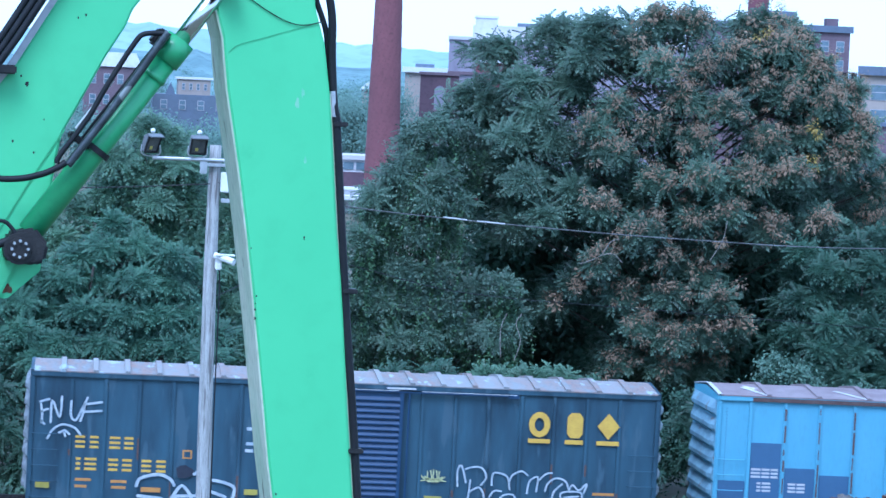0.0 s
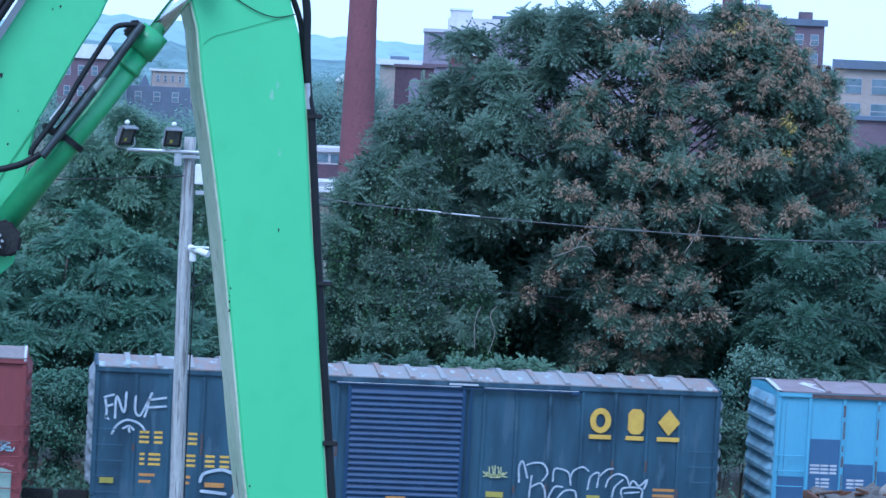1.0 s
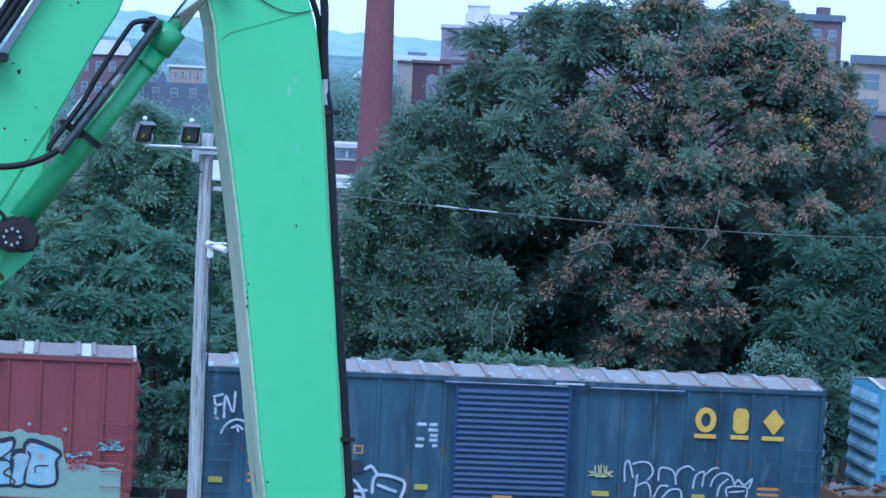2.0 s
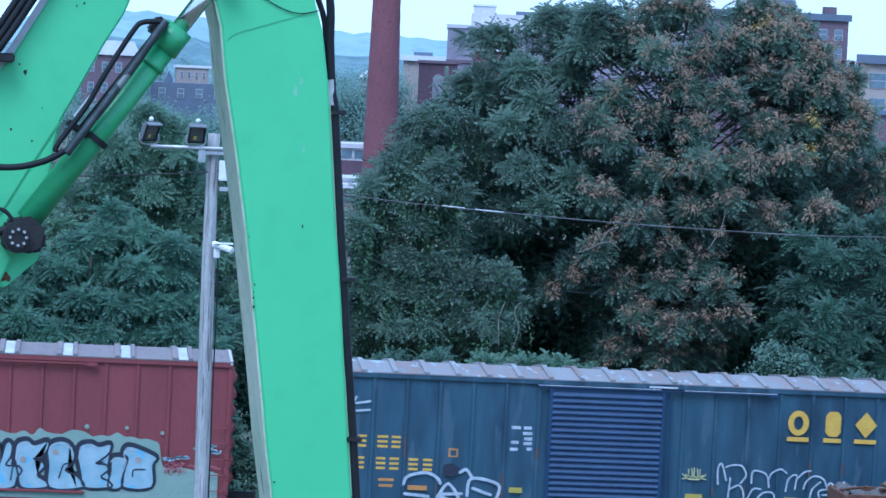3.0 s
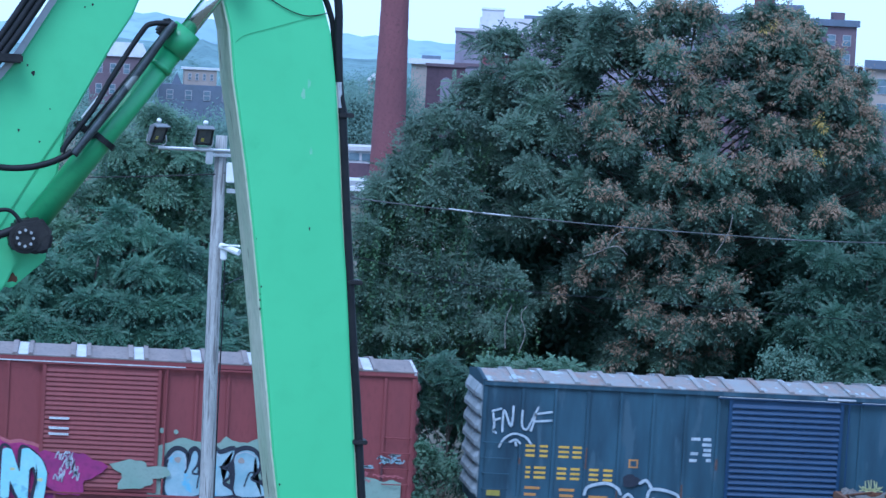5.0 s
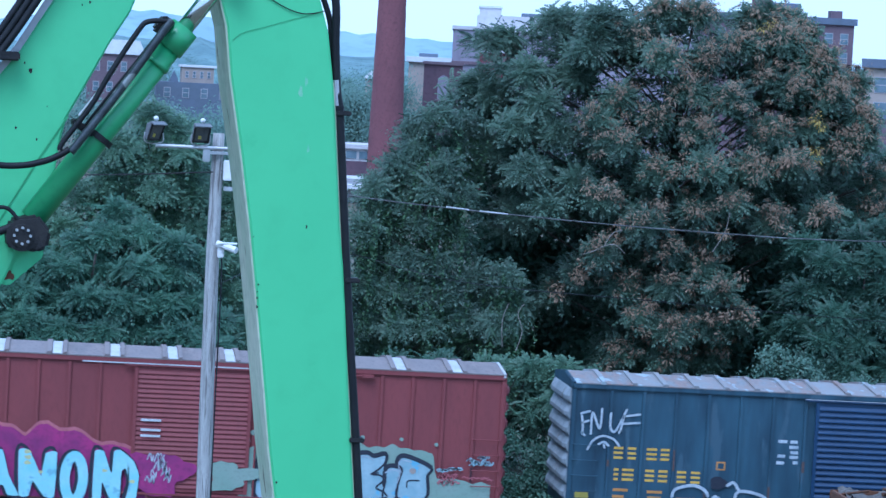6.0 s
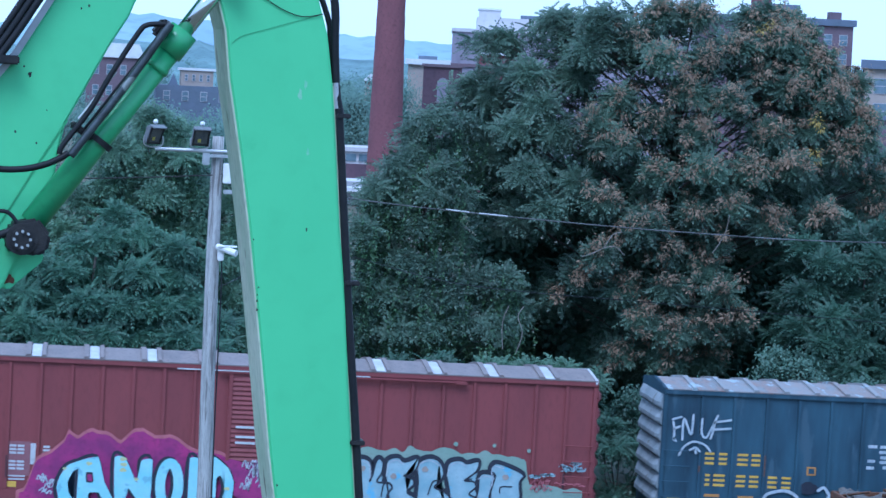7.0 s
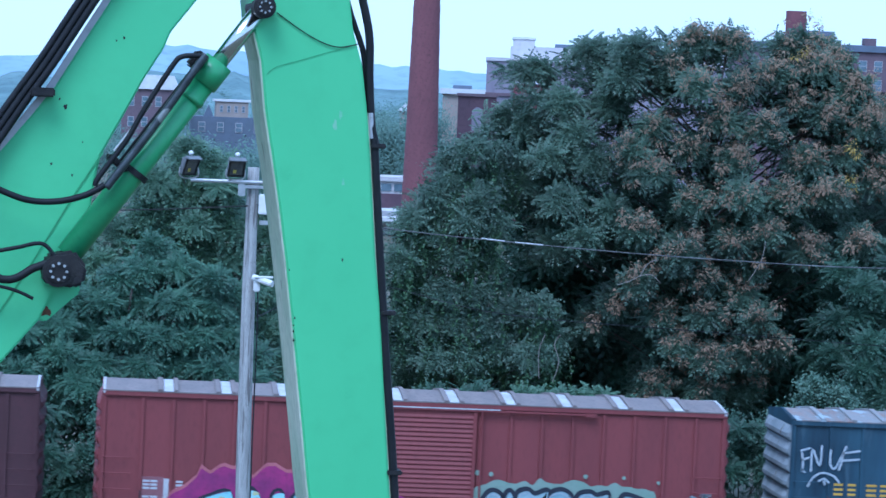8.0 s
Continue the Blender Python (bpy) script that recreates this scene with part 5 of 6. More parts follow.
VINE_FOOT = [(8.5, 89.7, 6.4, 0.58), (9.5, 89.2, 6.4, 0.64), (10.5, 89.3, 6.3, 0.61), (8.1, 89.1, 5.6, 0.50), (9.0, 89.2, 5.4, 0.57), (9.9, 89.2, 5.4, 0.64),
    (10.9, 89.1, 5.5, 0.54), (11.7, 89.4, 6.0, 0.40), (8.5, 89.3, 4.5, 0.57), (9.3, 88.8, 4.4, 0.57), (10.2, 88.8, 4.4, 0.60), (11.2, 89.1, 4.8, 0.54),
    (12.5, 89.0, 6.1, 0.54), (12.3, 88.7, 4.6, 0.77), (13.0, 89.5, 5.2, 0.51)]
LEFT = [(1.8, 90.5, 10.3, 0.65), (2.4, 90.4, 9.8, 0.65), (0.8, 89.8, 9.4, 0.71), (1.4, 90.1, 8.8, 0.65), (2.1, 90.3, 9.0, 0.65), (2.8, 89.8, 9.3, 0.61),
    (0.6, 90.1, 8.2, 0.68), (1.3, 90.1, 7.8, 0.65), (2.0, 89.6, 8.1, 0.68), (2.7, 90.2, 8.4, 0.68), (3.1, 89.9, 7.9, 0.64), (2.4, 90.0, 7.2, 0.58), (3.2, 89.7, 7.1, 0.58),
    (4.2, 90.2, 7.9, 0.58), (4.4, 90.0, 6.9, 0.61), (4.2, 89.2, 6.3, 0.64), (4.2, 89.0, 5.2, 0.64), (4.5, 89.4, 4.1, 0.67), (-0.2, 90.4, 7.8, 0.58), (-0.7, 89.5, 6.9, 0.57),
    (4.5, 90.1, 8.9, 0.51), (-1.3, 90.0, 7.4, 0.58), (-2.2, 89.7, 7.5, 0.61)]
LOW_TOP = [(0.8, 87.8, 7.6, 0.46), (1.6, 87.5, 7.0, 0.66), (0.6, 87.4, 6.9, 0.69), (-0.1, 87.6, 6.6, 0.69), (2.5, 87.3, 6.7, 0.69), (-0.6, 87.0, 5.9, 0.72),
    (0.4, 87.4, 5.9, 0.76), (1.5, 86.7, 6.0, 0.75), (2.5, 87.2, 5.9, 0.76), (3.2, 87.6, 6.3, 0.63), (-1.7, 87.1, 6.2, 0.72), (-1.7, 86.6, 5.3, 0.72), (-0.9, 87.0, 5.0, 0.76),
    (0.1, 86.4, 5.1, 0.75), (1.1, 86.4, 5.0, 0.75), (2.2, 86.6, 5.0, 0.75), (3.1, 86.9, 5.1, 0.69)]
LOW_FOOT = [(-1.7, 86.0, 4.5, 0.71), (-0.6, 86.1, 4.2, 0.75), (0.6, 86.1, 4.2, 0.75), (1.8, 86.6, 4.2, 0.75), (2.8, 86.2, 4.2, 0.75), (-2.9, 87.7, 6.3, 0.79),
    (-2.8, 86.4, 5.1, 0.78), (-2.7, 86.0, 4.0, 0.78), (-3.8, 87.2, 5.8, 0.89), (-3.7, 86.7, 4.2, 0.92), (3.8, 86.5, 4.6, 0.65), (-1.1, 85.8, 3.7, 0.71),
    (3.5, 85.8, 4.0, 0.65)]
RIGHT = [(21.5, 88.4, 7.5, 0.53), (22.1, 87.9, 7.1, 0.56), (23.2, 88.8, 7.7, 0.64), (24.1, 88.9, 8.0, 0.64), (23.6, 87.9, 7.2, 0.63), (22.7, 87.9, 6.9, 0.63),
    (22.1, 88.1, 6.3, 0.63), (21.4, 87.9, 6.1, 0.46), (23.1, 88.1, 6.1, 0.63), (23.9, 87.7, 6.4, 0.63), (22.2, 87.1, 5.5, 0.62), (23.3, 87.3, 5.5, 0.63),
    (21.3, 87.6, 5.1, 0.56), (21.9, 86.9, 4.7, 0.62), (22.9, 87.0, 4.7, 0.62), (24.0, 87.3, 5.2, 0.69), (21.5, 86.8, 4.0, 0.62), (22.6, 86.7, 3.9, 0.62),
    (23.9, 87.3, 4.0, 0.66), (24.9, 88.0, 7.6, 0.76), (24.7, 87.3, 6.1, 0.79), (25.0, 87.6, 4.6, 0.79), (25.8, 88.5, 6.9, 0.83), (25.8, 88.0, 5.4, 0.93)]
FAR_RIGHT = [(25.2, 94.4, 9.0, 0.75), (25.9, 95.0, 9.8, 0.75), (25.1, 94.9, 8.1, 0.64), (26.3, 94.2, 8.7, 0.82), (26.6, 94.7, 10.0, 0.75), (27.3, 94.8, 9.3, 0.89),
    (27.5, 94.7, 7.8, 0.82)]
broad = tree("broad_tree", "tall tree of heaven with rusty brown seed bunches", (18.0, 93.6, G0), CROWN_GREEN + RIM_GREEN, FEATHER, LEAF_CROWN, 0.76, 4.6, 0.75, 26, 2.2, 0.3, 0.38, CROWN_SEEDY + RIM_SEEDY + MIDDLE_SEEDY + SKIRT_SEEDY)
for line in BARE:
    part("bare_branch", hose(bmesh.new(), [(x - 18.0, y - 93.6, z - G0) for x, y, z in line], 0.013, 5, 4), TWIG, broad, "pale dead branch")
YELLOWED = np.array([(22.0, 89.6, 11.3), (22.1, 89.5, 11.1), (21.9, 89.5, 10.4), (22.0, 89.5, 10.1), (21.8, 89.5, 10.2), (20.5, 90.4, 14.2), (20.2, 90.3, 14.0)]) - (18.0, 93.6, G0)
scatter("yellowed_leaves", SEED, YELLOWED, np.tile((0, -0.4, 0.8), (len(YELLOWED), 1)), nrng.uniform(0.8, 1.1, len(YELLOWED)), LEAF_YELLOW, broad, "sprays of yellowing leaves")
tree("vine_clad_tree", "leafy tree draped with green vines", (10.2, 91.5, G0), VINE_TOP + VINE_FOOT, FEATHER + SMALL * 2, LEAF_CROWN, 0.72, 4.2, 0.85, 18, 1.5, 0.3, 0.22, vines=260)
tree("vine_clad_tree", "dense green tree with hanging vines behind the pole", (2.6, 91.5, G0), LEFT, FEATHER * 3 + SMALL, LEAF_PALE, 0.72, 4.2, 0.8, 18, 1.5, 0.3, 0.22, vines=110)
tree("sumac_tree", "low spreading feathery blue-green sumac tree", (-0.6, 88.2, G0), LOW_TOP + LOW_FOOT, FEATHER, LEAF_BLUE, 0.66, 5.0, 0.5, 16, 1.3, 0.45, 0.16)
tree("sumac_tree", "dark green feathery sumac tree", (23.6, 89.4, G0), RIGHT, FEATHER, LEAF, 0.66, 4.8, 0.5, 16, 1.4, 0.45, 0.16)
tree("broad_tree", "dark green tree beyond the railway", (26.5, 96, G0), FAR_RIGHT, FEATHER, LEAF, 0.8, 3.6, 0.7, 16, 1.5, 0.3, 0.22)


def thick(lump):
    """Boughs that fill one rounded lump (x, y, z, rx, ry, rz) of a shrub."""
    x, y, z, rx, ry, rz = lump
    out = []
    for k in range(max(3, int(5 * rx * rz))):
        d = nrng.normal(0, 1, 3)
        d /= np.linalg.norm(d)
        out.append((x + 0.8 * rx * d[0], y - 0.5 * ry * abs(d[1]), z + 0.8 * rz * d[2], min(0.5, 0.45 * rx) * nrng.uniform(0.8, 1.25)))
    return out


THICKET = [(-6 + 1.5 * k, 96 + 0.8 * (k % 3), 1.2 + 1.5 * j + 0.5 * (k % 2), 1.1) for k in range(24) for j in range(3 if k < 13 or k > 20 else 6)]
tree("thicket", "dense dark green thicket behind the railway", (12, 97.5, G0), THICKET, SMALL, LEAF, 2.0, 1.2, 0.9, 9, 0.6, 0.4, 0.12, category="thicket")
for x, y, z, rx, rz, m, tm in ((13.6, 83, 3.5, 1.3, 1.2, LEAF_PALE, FEATHER), (11.9, 83.4, 3.3, 1.1, 1.1, LEAF_PALE, FEATHER), (10.2, 83.5, 3.2, 1.2, 1.2, LEAF, FEATHER), (8.4, 83.2, 3.2, 1.1, 1.1, LEAF, FEATHER), (16.4, 83.5, 2.6, 1.4, 1.4, LEAF, SMALL), (20.6, 84, 3.9, 0.35, 1.9, LEAF_SPIRE, SMALL), (19.7, 84, 3.4, 0.5, 1.4, LEAF_SPIRE, SMALL), (22.4, 83.5, 3.4, 0.45, 1.4, LEAF_SPIRE, SMALL),
                        (18.9, 83, 2.9, 0.8, 1.3, LEAF_SPIRE, SMALL), (21.5, 83, 2.6, 0.8, 1.5, LEAF, FEATHER), (24.0, 83, 2.8, 1.1, 1.5, LEAF, FEATHER), (6.6, 83, 2.6, 1.2, 1.6, LEAF, FEATHER), (5.0, 83, 2.0, 1.3, 1.8, LEAF, FEATHER), (2.6, 83, 2.0, 1.3, 1.9, LEAF, FEATHER), (0.4, 83, 2.0, 1.2, 1.8, LEAF_BLUE, SMALL), (-1.6, 83, 2.0, 1.2, 1.8, LEAF, FEATHER), (-3.8, 83, 2.0, 1.4, 2.0, LEAF, FEATHER),
                        (17.6, 83, 2.0, 1.1, 1.6, LEAF, FEATHER), (12.0, 82, 1.0, 1.6, 1.2, LEAF, SMALL), (9.0, 81.6, 0.8, 1.4, 1.2, LEAF_PALE, SMALL), (14.9, 82, 1.4, 1.2, 1.4, LEAF, FEATHER)):
    tree("shrub", "leafy green shrub beside the railway", (x, y, G0), thick((x, y, z, rx, min(rx, 1.2), rz)), tm, m, 0.6 if tm is FEATHER else 0.85, 2.4, 0.7, 6, 0.5, 0.5, 0.05, category="shrub")

# weeds and brambles along the far side of the track
wp = np.stack([nrng.uniform(-16, 32, 420), nrng.uniform(79.4, 82.0, 420), nrng.uniform(-0.55, 0.75, 420)], 1)
weeds = scatter("weeds", SMALL, wp, np.tile((0, -0.2, 1.0), (len(wp), 1)), nrng.uniform(0.9, 1.6, len(wp)), LEAF_PALE, None)
tagged(weeds, "tangled green weeds and brambles beside the track", "weeds", kind="stuff")

# ---------------------------------------------------------------- buildings
def turned(x, y, a):
    """A building whose front left corner is at (x, y), turned by a degrees about it; its parts keep their plan coordinates."""
    return Matrix.Translation((x, y, G0)) @ pose(0, 0, 0, 0, 0, a) @ Matrix.Translation((-x, 0, 0))


def window(parent, x, y, z, w, h, facing=-1):
    f = part("window", boxed(x - w / 2, y - 0.06, z, x + w / 2, y + 0.02, z + h), FRAME, parent)
    part("pane", boxed(x - w / 2 + 0.09, y - 0.09, z + 0.09, x + w / 2 - 0.09, y - 0.062, z + h - 0.09), PANE, f)
    part("glazing_bar", boxed(x - w / 2 + 0.1, y - 0.12, z + h / 2 - 0.05, x + w / 2 - 0.1, y - 0.091, z + h / 2 + 0.05), FRAME, f)


chim = thing("factory_chimney", pose(27.45, 281, G0), "tall tapering red brick factory chimney", "chimney")
bm = bmesh.new()
rings = []
for k in range(60):
    z = k * 0.62
    r = 1.72 - 0.0215 * z
    rings.append([bm.verts.new(((r + 0.012 * ((k * 7 + j * 3) % 3)) * math.cos(2 * math.pi * j / 40), (r + 0.012 * ((k * 5 + j) % 3)) * math.sin(2 * math.pi * j / 40), z)) for j in range(40)])
for a, b in zip(rings, rings[1:]):
    for j in range(40):
        bm.faces.new((a[j], a[(j + 1) % 40], b[(j + 1) % 40], b[j]))
bm.faces.new(rings[-1])
part("shaft", bm, BRICK_RED, chim)
part("rim", tubed((0, 0, 36.4), (0, 0, 37.4), 1.0, 1.0, 40), BRICK_RED, chim)

fac = thing("factory_building", turned(35.6, 300, -6.9), "grey rendered factory block with a pale roof storey", "factory building")
part("wall", boxed(35.6, 0, 0, 60, 18, 17.45), RENDER_GREY, fac)
part("cornice", boxed(35.5, -0.15, 17.4, 60.1, 18, 17.75), PALE_WALL, fac)
part("brick_band", boxed(38.4, -0.12, 0, 42.0, -0.01, 15.2), BRICK_RED, fac, "red brick wall panel")
part("ledge", boxed(35.55, -0.2, 13.9, 42.1, -0.02, 14.2), BRICK_FAR, fac)
part("ledge", boxed(38.4, -0.4, 15.2, 42.0, -0.13, 15.5), FLAT_ROOF, fac)
part("roof_storey", boxed(38.0, 2, 17.75, 60, 14, 19.0), PALE_WALL, fac)
part("lift_housing", boxed(38.2, 3, 19.0, 40.4, 8, 19.75), PALE_WALL, fac)
part("parapet", boxed(38.1, 2.9, 19.75, 40.5, 8.1, 19.95), FLAT_ROOF, fac)
part("duct", boxed(42.5, 4, 19.0, 45.5, 7, 19.4), SLATE, fac)
sb = thing("brick_building", turned(31.75, 290, -6.4), "small dark brick building with an arched window", "brick building")
part("wall", boxed(31.75, 0, 0, 35.5, 8, 13.7), BRICK_DARK, sb)
part("cornice", boxed(31.6, -0.2, 13.7, 35.6, 8, 13.98), BRICK_FAR, sb)
# The pale pane is a flat plate in the wall's render grey.
part("window", slab([(33.15, 10.4), (34.2, 10.4), (34.2, 12.3), (33.95, 12.6), (33.68, 12.7), (33.4, 12.6), (33.15, 12.3)], -0.06, 0.0), RENDER_GREY, sb, "grey arched window with a pale pane")
part("sill", boxed(33.0, -0.25, 10.2, 34.35, -0.0, 10.4), BRICK_FAR, sb)
sb2 = thing("low_building", turned(34.4, 330, -6.1), "low building with a pale flat roof", "building")
part("wall", boxed(34.4, 0, 0, 39.5, 8, 14.0), BEIGE, sb2)
part("roof", boxed(34.1, -0.4, 14.0, 39.8, 8, 14.6), FLAT_ROOF, sb2)
part("chimney", boxed(35.5, 2, 14.6, 37.6, 4, 15.0), SLATE, sb2)
hw = thing("white_house", turned(29.7, 330, -5.3), "small white gabled house among trees", "house")
part("wall", boxed(29.7, 0, 0, 31.2, 6, 11.9), BEIGE, hw)
part("roof", slab([(29.4, 11.9), (31.5, 11.9), (30.8, 12.8), (30.4, 12.8)], -0.3, 6.3), FLAT_ROOF, hw)

rb = thing("brick_tower_block", pose(0, 450, G0), "tall brown brick block with white-framed windows", "apartment building")
part("wall", boxed(92, 0, 0, 115.2, 20, 23.4), BRICK_FAR, rb)
part("cornice", boxed(91.6, -0.4, 23.4, 115.6, 20.4, 24.4), SLATE, rb)
part("penthouse", boxed(103.2, 3, 24.4, 107.4, 12, 26.4), SLATE, rb)
part("water_tank", tubed((102.6, 9, 24.4), (102.6, 9, 29.5), 1.6, 1.6, 20), BRICK_RED, rb)
part("chimney", boxed(112.2, 3, 24.4, 114.0, 5, 25.6), BRICK_FAR, rb)
for k in range(9):
    for j in range(3):
        window(rb, 94.5 + k * 2.4, 0, 20.4 - j * 2.9, 1.3, 1.7)
rb2 = thing("apartment_building", pose(0, 430, G0), "brown apartment block with a low flat roof", "apartment building")
part("wall", boxed(108, 0, 0, 122, 10, 14.5), BRICK_DARK, rb2)
for x in (110.0, 111.3, 112.6):
    part("chimney", boxed(x, 2, 14.5, x + 0.6, 3, 17.2), STEEL_DARK, rb2)
yb = thing("corner_building", turned(86.0, 330, -14.8), "beige corner building with large windows", "building")
part("wall", boxed(86.0, 0, 0, 112, 14, 16.0), BEIGE, yb)
part("cornice", boxed(85.6, -0.5, 16.0, 112.4, 14, 17.0), SLATE, yb)
for k in range(8):
    window(yb, 88.1 + k * 2.9, 0, 13.2, 1.9, 1.8)
    window(yb, 88.1 + k * 2.9, 0, 10.4, 1.9, 1.8)
lb = thing("low_building", pose(0, 290, G0), "low red-brick shed near the corner building", "building")
part("wall", boxed(76, 0, 0, 92, 8, 10.6), BRICK_FAR, lb)
part("roof", boxed(75.8, -0.3, 10.6, 92.2, 8.3, 11.0), SLATE, lb)

lh = thing("town_house", pose(0, 380, G0), "brick town house with a white mansard roof", "house")
part("wall", boxed(-1.0, 0, 0, 6.0, 10, 13.2), BRICK_FAR, lh)
part("roof", slab([(-1.3, 13.2), (6.3, 13.2), (5.5, 15.0), (-0.5, 15.0)], -0.3, 10.3), FLAT_ROOF, lh)
for k in range(4):
    window(lh, 0.2 + k * 1.7, 0, 11.0, 0.8, 1.3)
    window(lh, 0.2 + k * 1.7, 0, 8.4, 0.8, 1.3)
lh2 = thing("town_house", pose(0, 390, G0), "slate blue and beige low town building", "house")
part("wall", boxed(8.0, 0, 0, 20, 10, 10.0), SLATE, lh2)
part("upper_wall", boxed(11.2, 1, 10.0, 15.4, 8, 12.0), BEIGE, lh2)
part("roof", boxed(10.9, 0.8, 12.0, 15.8, 8.2, 12.3), FLAT_ROOF, lh2)
part("dormer", slab([(9.6, 10.0), (10.9, 10.0), (10.25, 11.5)], 1.2, 3.0), SLATE, lh2, "pointed slate dormer")
for k in range(4):
    window(lh2, 11.9 + k * 0.95, 1.0, 10.6, 0.45, 0.9)
for k in range(4):
    window(lh2, 9.4 + k * 2.4, 0, 8.0, 0.9, 1.3)
ws = thing("white_shed", pose(0, 288, G0), "white industrial shed with dark windows", "shed")
part("wall", boxed(19, 0, 0, 28.0, 8, 5.2), PALE_WALL, ws)
part("roof", boxed(18.8, -0.3, 5.2, 28.2, 8.3, 5.6), PALE_WALL, ws)
part("brick_base", boxed(19, -0.2, 2.6, 28.0, -0.01, 4.0), BRICK_DARK, ws)
part("ledge", boxed(19, -0.4, 2.3, 28.0, -0.01, 2.6), FLAT_ROOF, ws)
for k in range(7):
    part("window", boxed(19.4 + k * 1.25, -0.1, 4.25, 20.4 + k * 1.25, -0.02, 4.95), PANE, ws)
part("canopy", boxed(22, -3, 1.4, 27, 0, 1.8), FLAT_ROOF, ws)

# far woods between the houses and the wooded hills
CLUMP = [np.concatenate([np.array(leaflet(nrng.normal(0, 0.6, 3) * (1, 1, 0.5), nrng.normal(0, 1, 3) * (1, 1, 0.4), nrng.uniform(0.1, 0.2), nrng.uniform(0.07, 0.13), 0.04)) for _ in range(300)]) for _ in range(5)]
pts, sizes, ways = [], [], []
for cx, cy, w, h in ((3, 300, 9, 7.6), (14, 300, 8, 7.2), (9, 340, 12, 7.6), (20, 320, 8, 9.5), (25, 350, 9, 12.5), (31, 345, 8, 12.5), (33, 420, 12, 13), (22, 430, 12, 14), (-8, 310, 10, 10), (-4, 420, 10, 14), (8, 450, 12, 13), (40, 360, 9, 10), (27, 318, 4, 10.5), (24.5, 320, 5, 11), (32, 312, 4.5, 12), (31, 318, 3, 11.5), (20, 300, 5, 9), (12, 310, 6, 7.4)):
    heads = [(cx + nrng.uniform(-0.6, 0.6) * w, nrng.uniform(0.72, 1.0) * h, nrng.uniform(0.2, 0.34) * w) for _ in range(5)]
    for k in range(56):
        hx0, hz0, hr = heads[k % 5]
        a = nrng.normal(0, 1, 3)
        a /= np.linalg.norm(a)
        a[1] = -abs(a[1])
        ways.append(a + np.array([0, -0.3, 0.3]))
        pts.append((hx0 + a[0] * hr * 1.1, cy + a[1] * 4 - 3, hz0 - 0.38 * h + a[2] * h * 0.38 + nrng.normal(0, 0.3)))
        sizes.append(nrng.uniform(0.9, 1.9))
pts = np.array(pts)
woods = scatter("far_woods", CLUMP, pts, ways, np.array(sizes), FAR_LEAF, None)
tagged(woods, "distant green trees in haze-paled leaf colour between the town houses", "woods", kind="stuff")


def ridge(name, y, x0, x1, height, material, label, seed, rough):
    bm = bmesh.new()
    rows = []
    n = 160
    for j, (dy, f) in enumerate(((-200, 0.0), (-90, 0.55), (0, 1.0), (250, 0.6))):
        row = []
        for k in range(n + 1):
            x = x0 + (x1 - x0) * k / n
            h = height(x) + rough * noise.noise(Vector((x * 0.09, seed, 0))) + rough * 0.7 * noise.noise(Vector((x * 0.31, seed, 3)))
            row.append(bm.verts.new((x, y + dy, G0 + max(0.0, h * f))))
        rows.append(row)
    for a, b in zip(rows, rows[1:]):
        for k in range(n):
            bm.faces.new((a[k], a[k + 1], b[k + 1], b[k]))
    tagged(part(name, bm, material, smooth=True), label, "hill", kind="structure")


# The blue haze on these hills is painted, no mist in the air.
ridge("wooded_hill", 1100, -260, 420, lambda x: 17 + 4 * math.exp(-((x - 20) / 40) ** 2), HILL_NEAR, "wooded slope behind the town in haze-tinted green", 3, 2.5)
ridge("distant_ridge", 2600, -700, 1200, lambda x: 36 + 17 * math.exp(-((x - 20) / 110) ** 2) + 10 * math.exp(-((x - 230) / 90) ** 2) + 2 * math.sin(x * 0.02), HILL_FAR, "distant wooded ridge in haze-tinted blue", 8, 2.6)

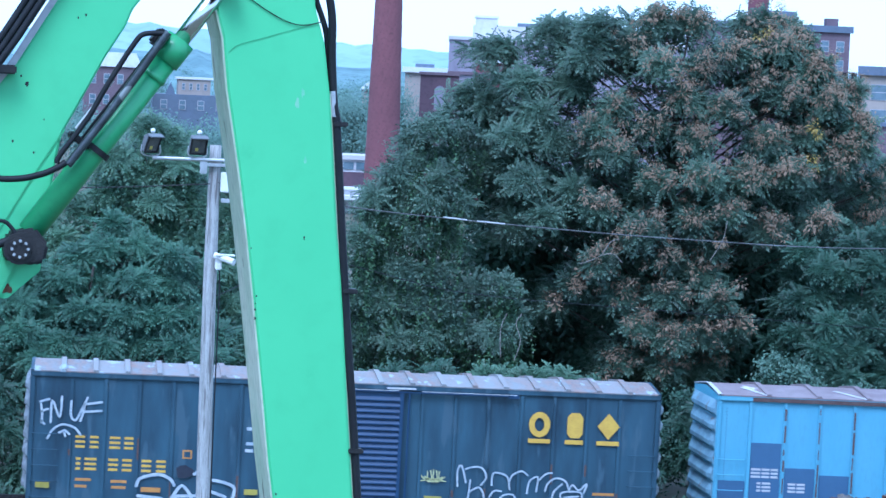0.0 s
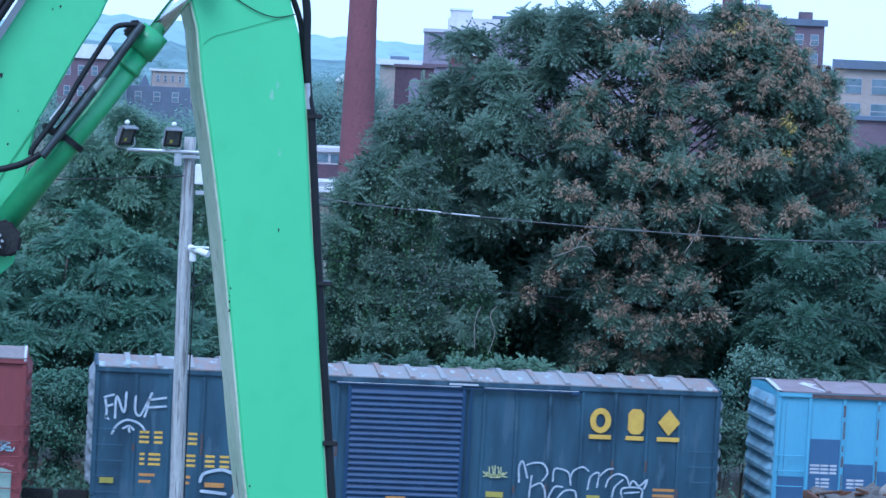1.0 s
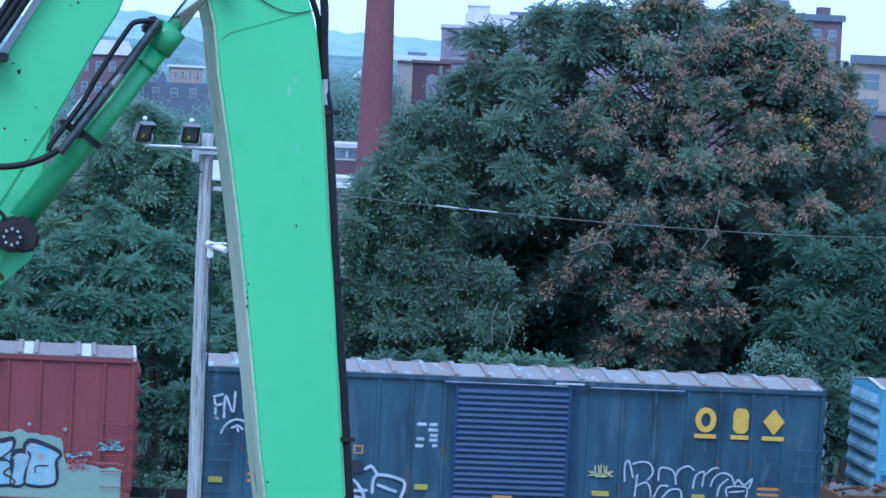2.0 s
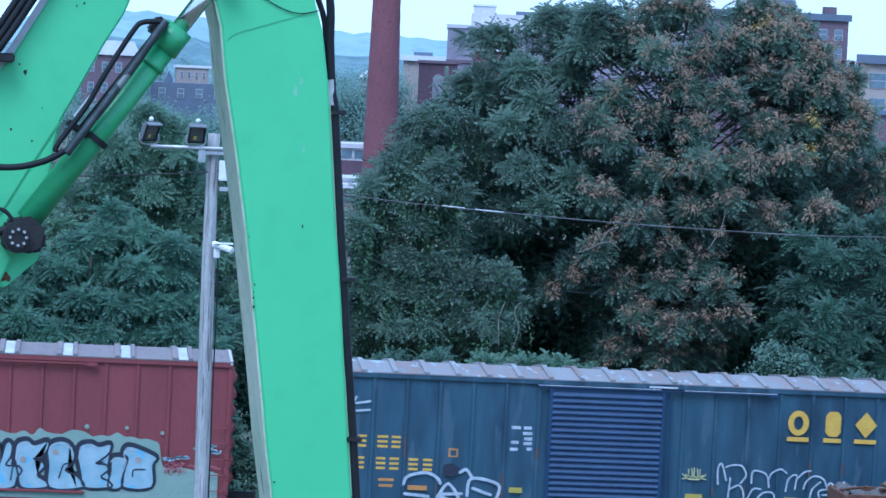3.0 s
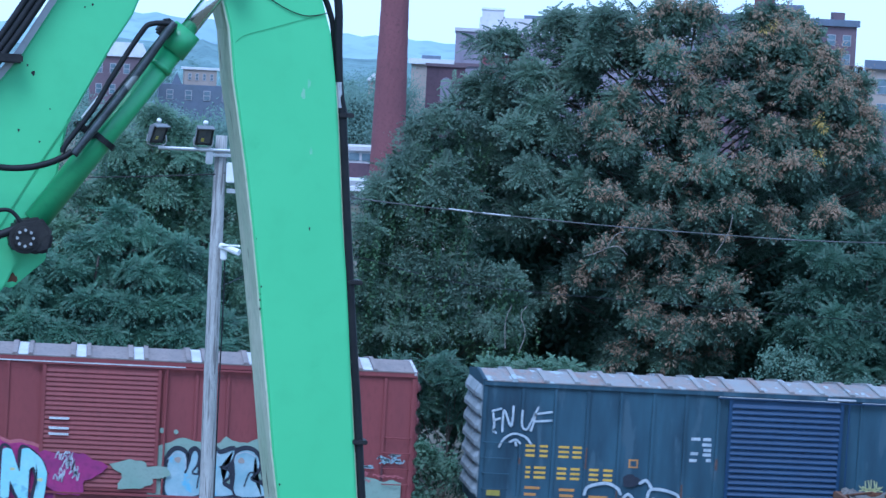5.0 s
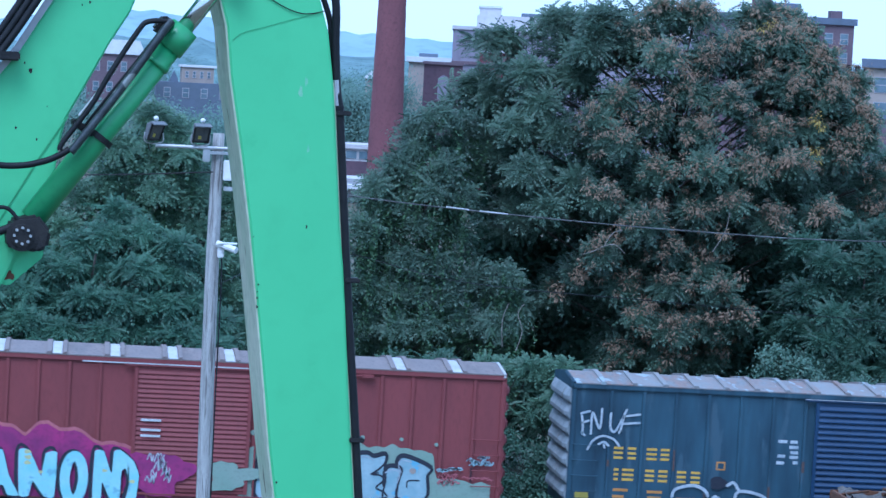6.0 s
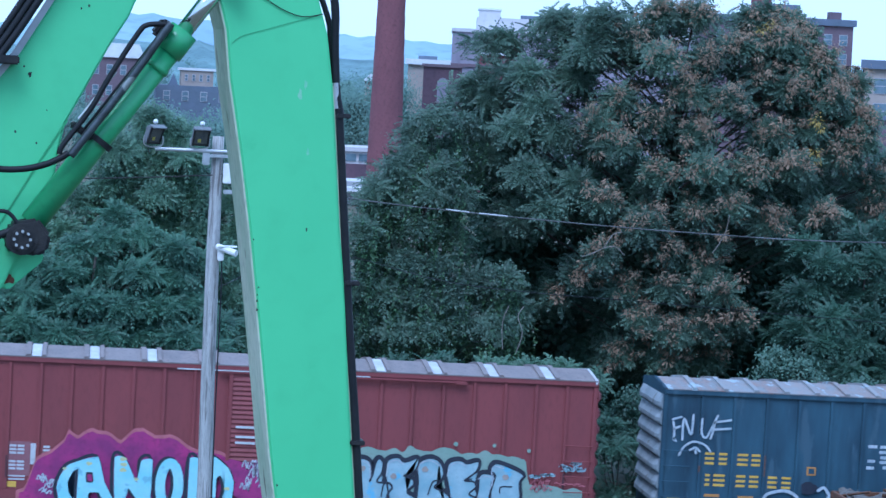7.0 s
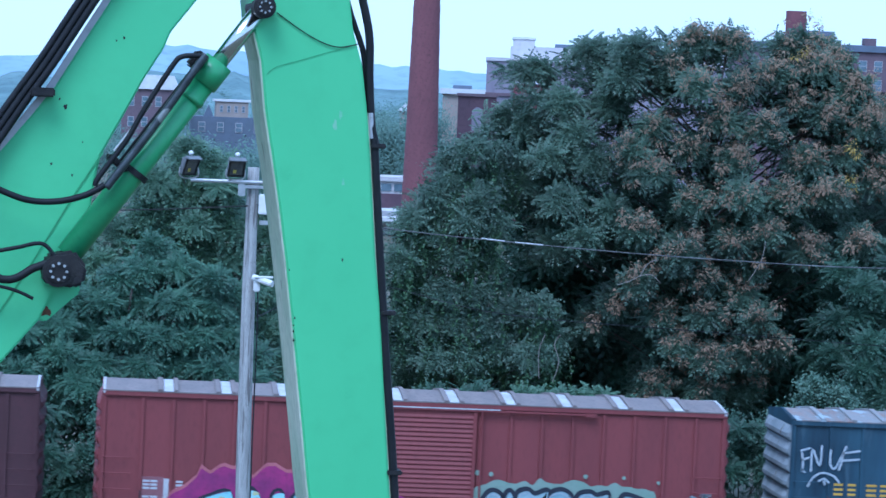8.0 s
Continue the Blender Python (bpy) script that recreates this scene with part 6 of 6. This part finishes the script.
# ---------------------------------------------------------------- scrap bin beside the track
bin_ = thing("scrap_bin", pose(18.1, 68.0, -0.75), "rusty steel scrap bin with brown earth on top", "scrap bin")
part("bin_wall", boxed(0, 0, 0, 8, 0.12, 3.3, bevel=0.02), RUST, bin_)
part("bin_wall", boxed(0, 2.3, 0, 8, 2.42, 3.3, bevel=0.02), RUST, bin_)
part("bin_end", boxed(0, 0.12, 0, 0.12, 2.3, 3.3, bevel=0.02), RUST, bin_)
part("bin_end", boxed(7.88, 0.12, 0, 8, 2.3, 3.3, bevel=0.02), RUST, bin_)
part("rim", boxed(-0.06, -0.06, 3.3, 8.06, 0.16, 3.42, bevel=0.02), RUST, bin_)
bm = bmesh.new()
bmesh.ops.create_grid(bm, x_segments=60, y_segments=16, size=0.5, matrix=Matrix.Translation((4.0, 1.21, 3.2)) @ Matrix.Diagonal((7.7, 2.1, 1, 1)))
for v in bm.verts:
    v.co.z += 0.22 * noise.noise(v.co * 1.7) + 0.16 * noise.noise(v.co * 5.0) + 0.12
part("load", bm, BALLAST, bin_, "heap of rubble and scrap")
for k in range(14):
    q = Vector((rng.uniform(0.3, 4.5), rng.uniform(0.2, 1.6), 3.42))
    d = Vector((rng.uniform(-1, 1), rng.uniform(-0.6, 0.6), rng.uniform(0.0, 0.3))).normalized() * rng.uniform(0.2, 0.6)
    part("scrap_piece", tubed(q - d, q + d, rng.uniform(0.02, 0.05), seg=7), RUST if k % 3 else TWIG, bin_)
bm = bmesh.new()
bmesh.ops.create_icosphere(bm, subdivisions=3, radius=0.5, matrix=Matrix.Translation((1.9, 0.9, 3.5)) @ Matrix.Diagonal((0.9, 0.7, 0.55, 1)))
for v in bm.verts:
    v.co += 0.08 * noise.noise_vector(v.co * 3.0)
part("sack", bm, TWIG, bin_, "pale dusty bulk sack", True)


# ---------------------------------------------------------------- movement
TRAIN = [(0, -7.94), (0.5, -6.80), (1, -5.67), (1.5, -4.53), (3, -1.09), (3.5, 0.0), (4, 1.146), (4.5, 2.289), (6, 5.84), (6.5, 7.034), (7, 8.224), (7.5, 9.42), (8, 10.62)]


def motions():
    for car, left in ((navy, 6.69), (red, -11.06), (pale, 24.31), (maroon, -28.66)):
        walk(car, [(t, pose(left + s, SIDE, rail_z(left + s), 0, TILT, 0)) for t, s in TRAIN])


motions()
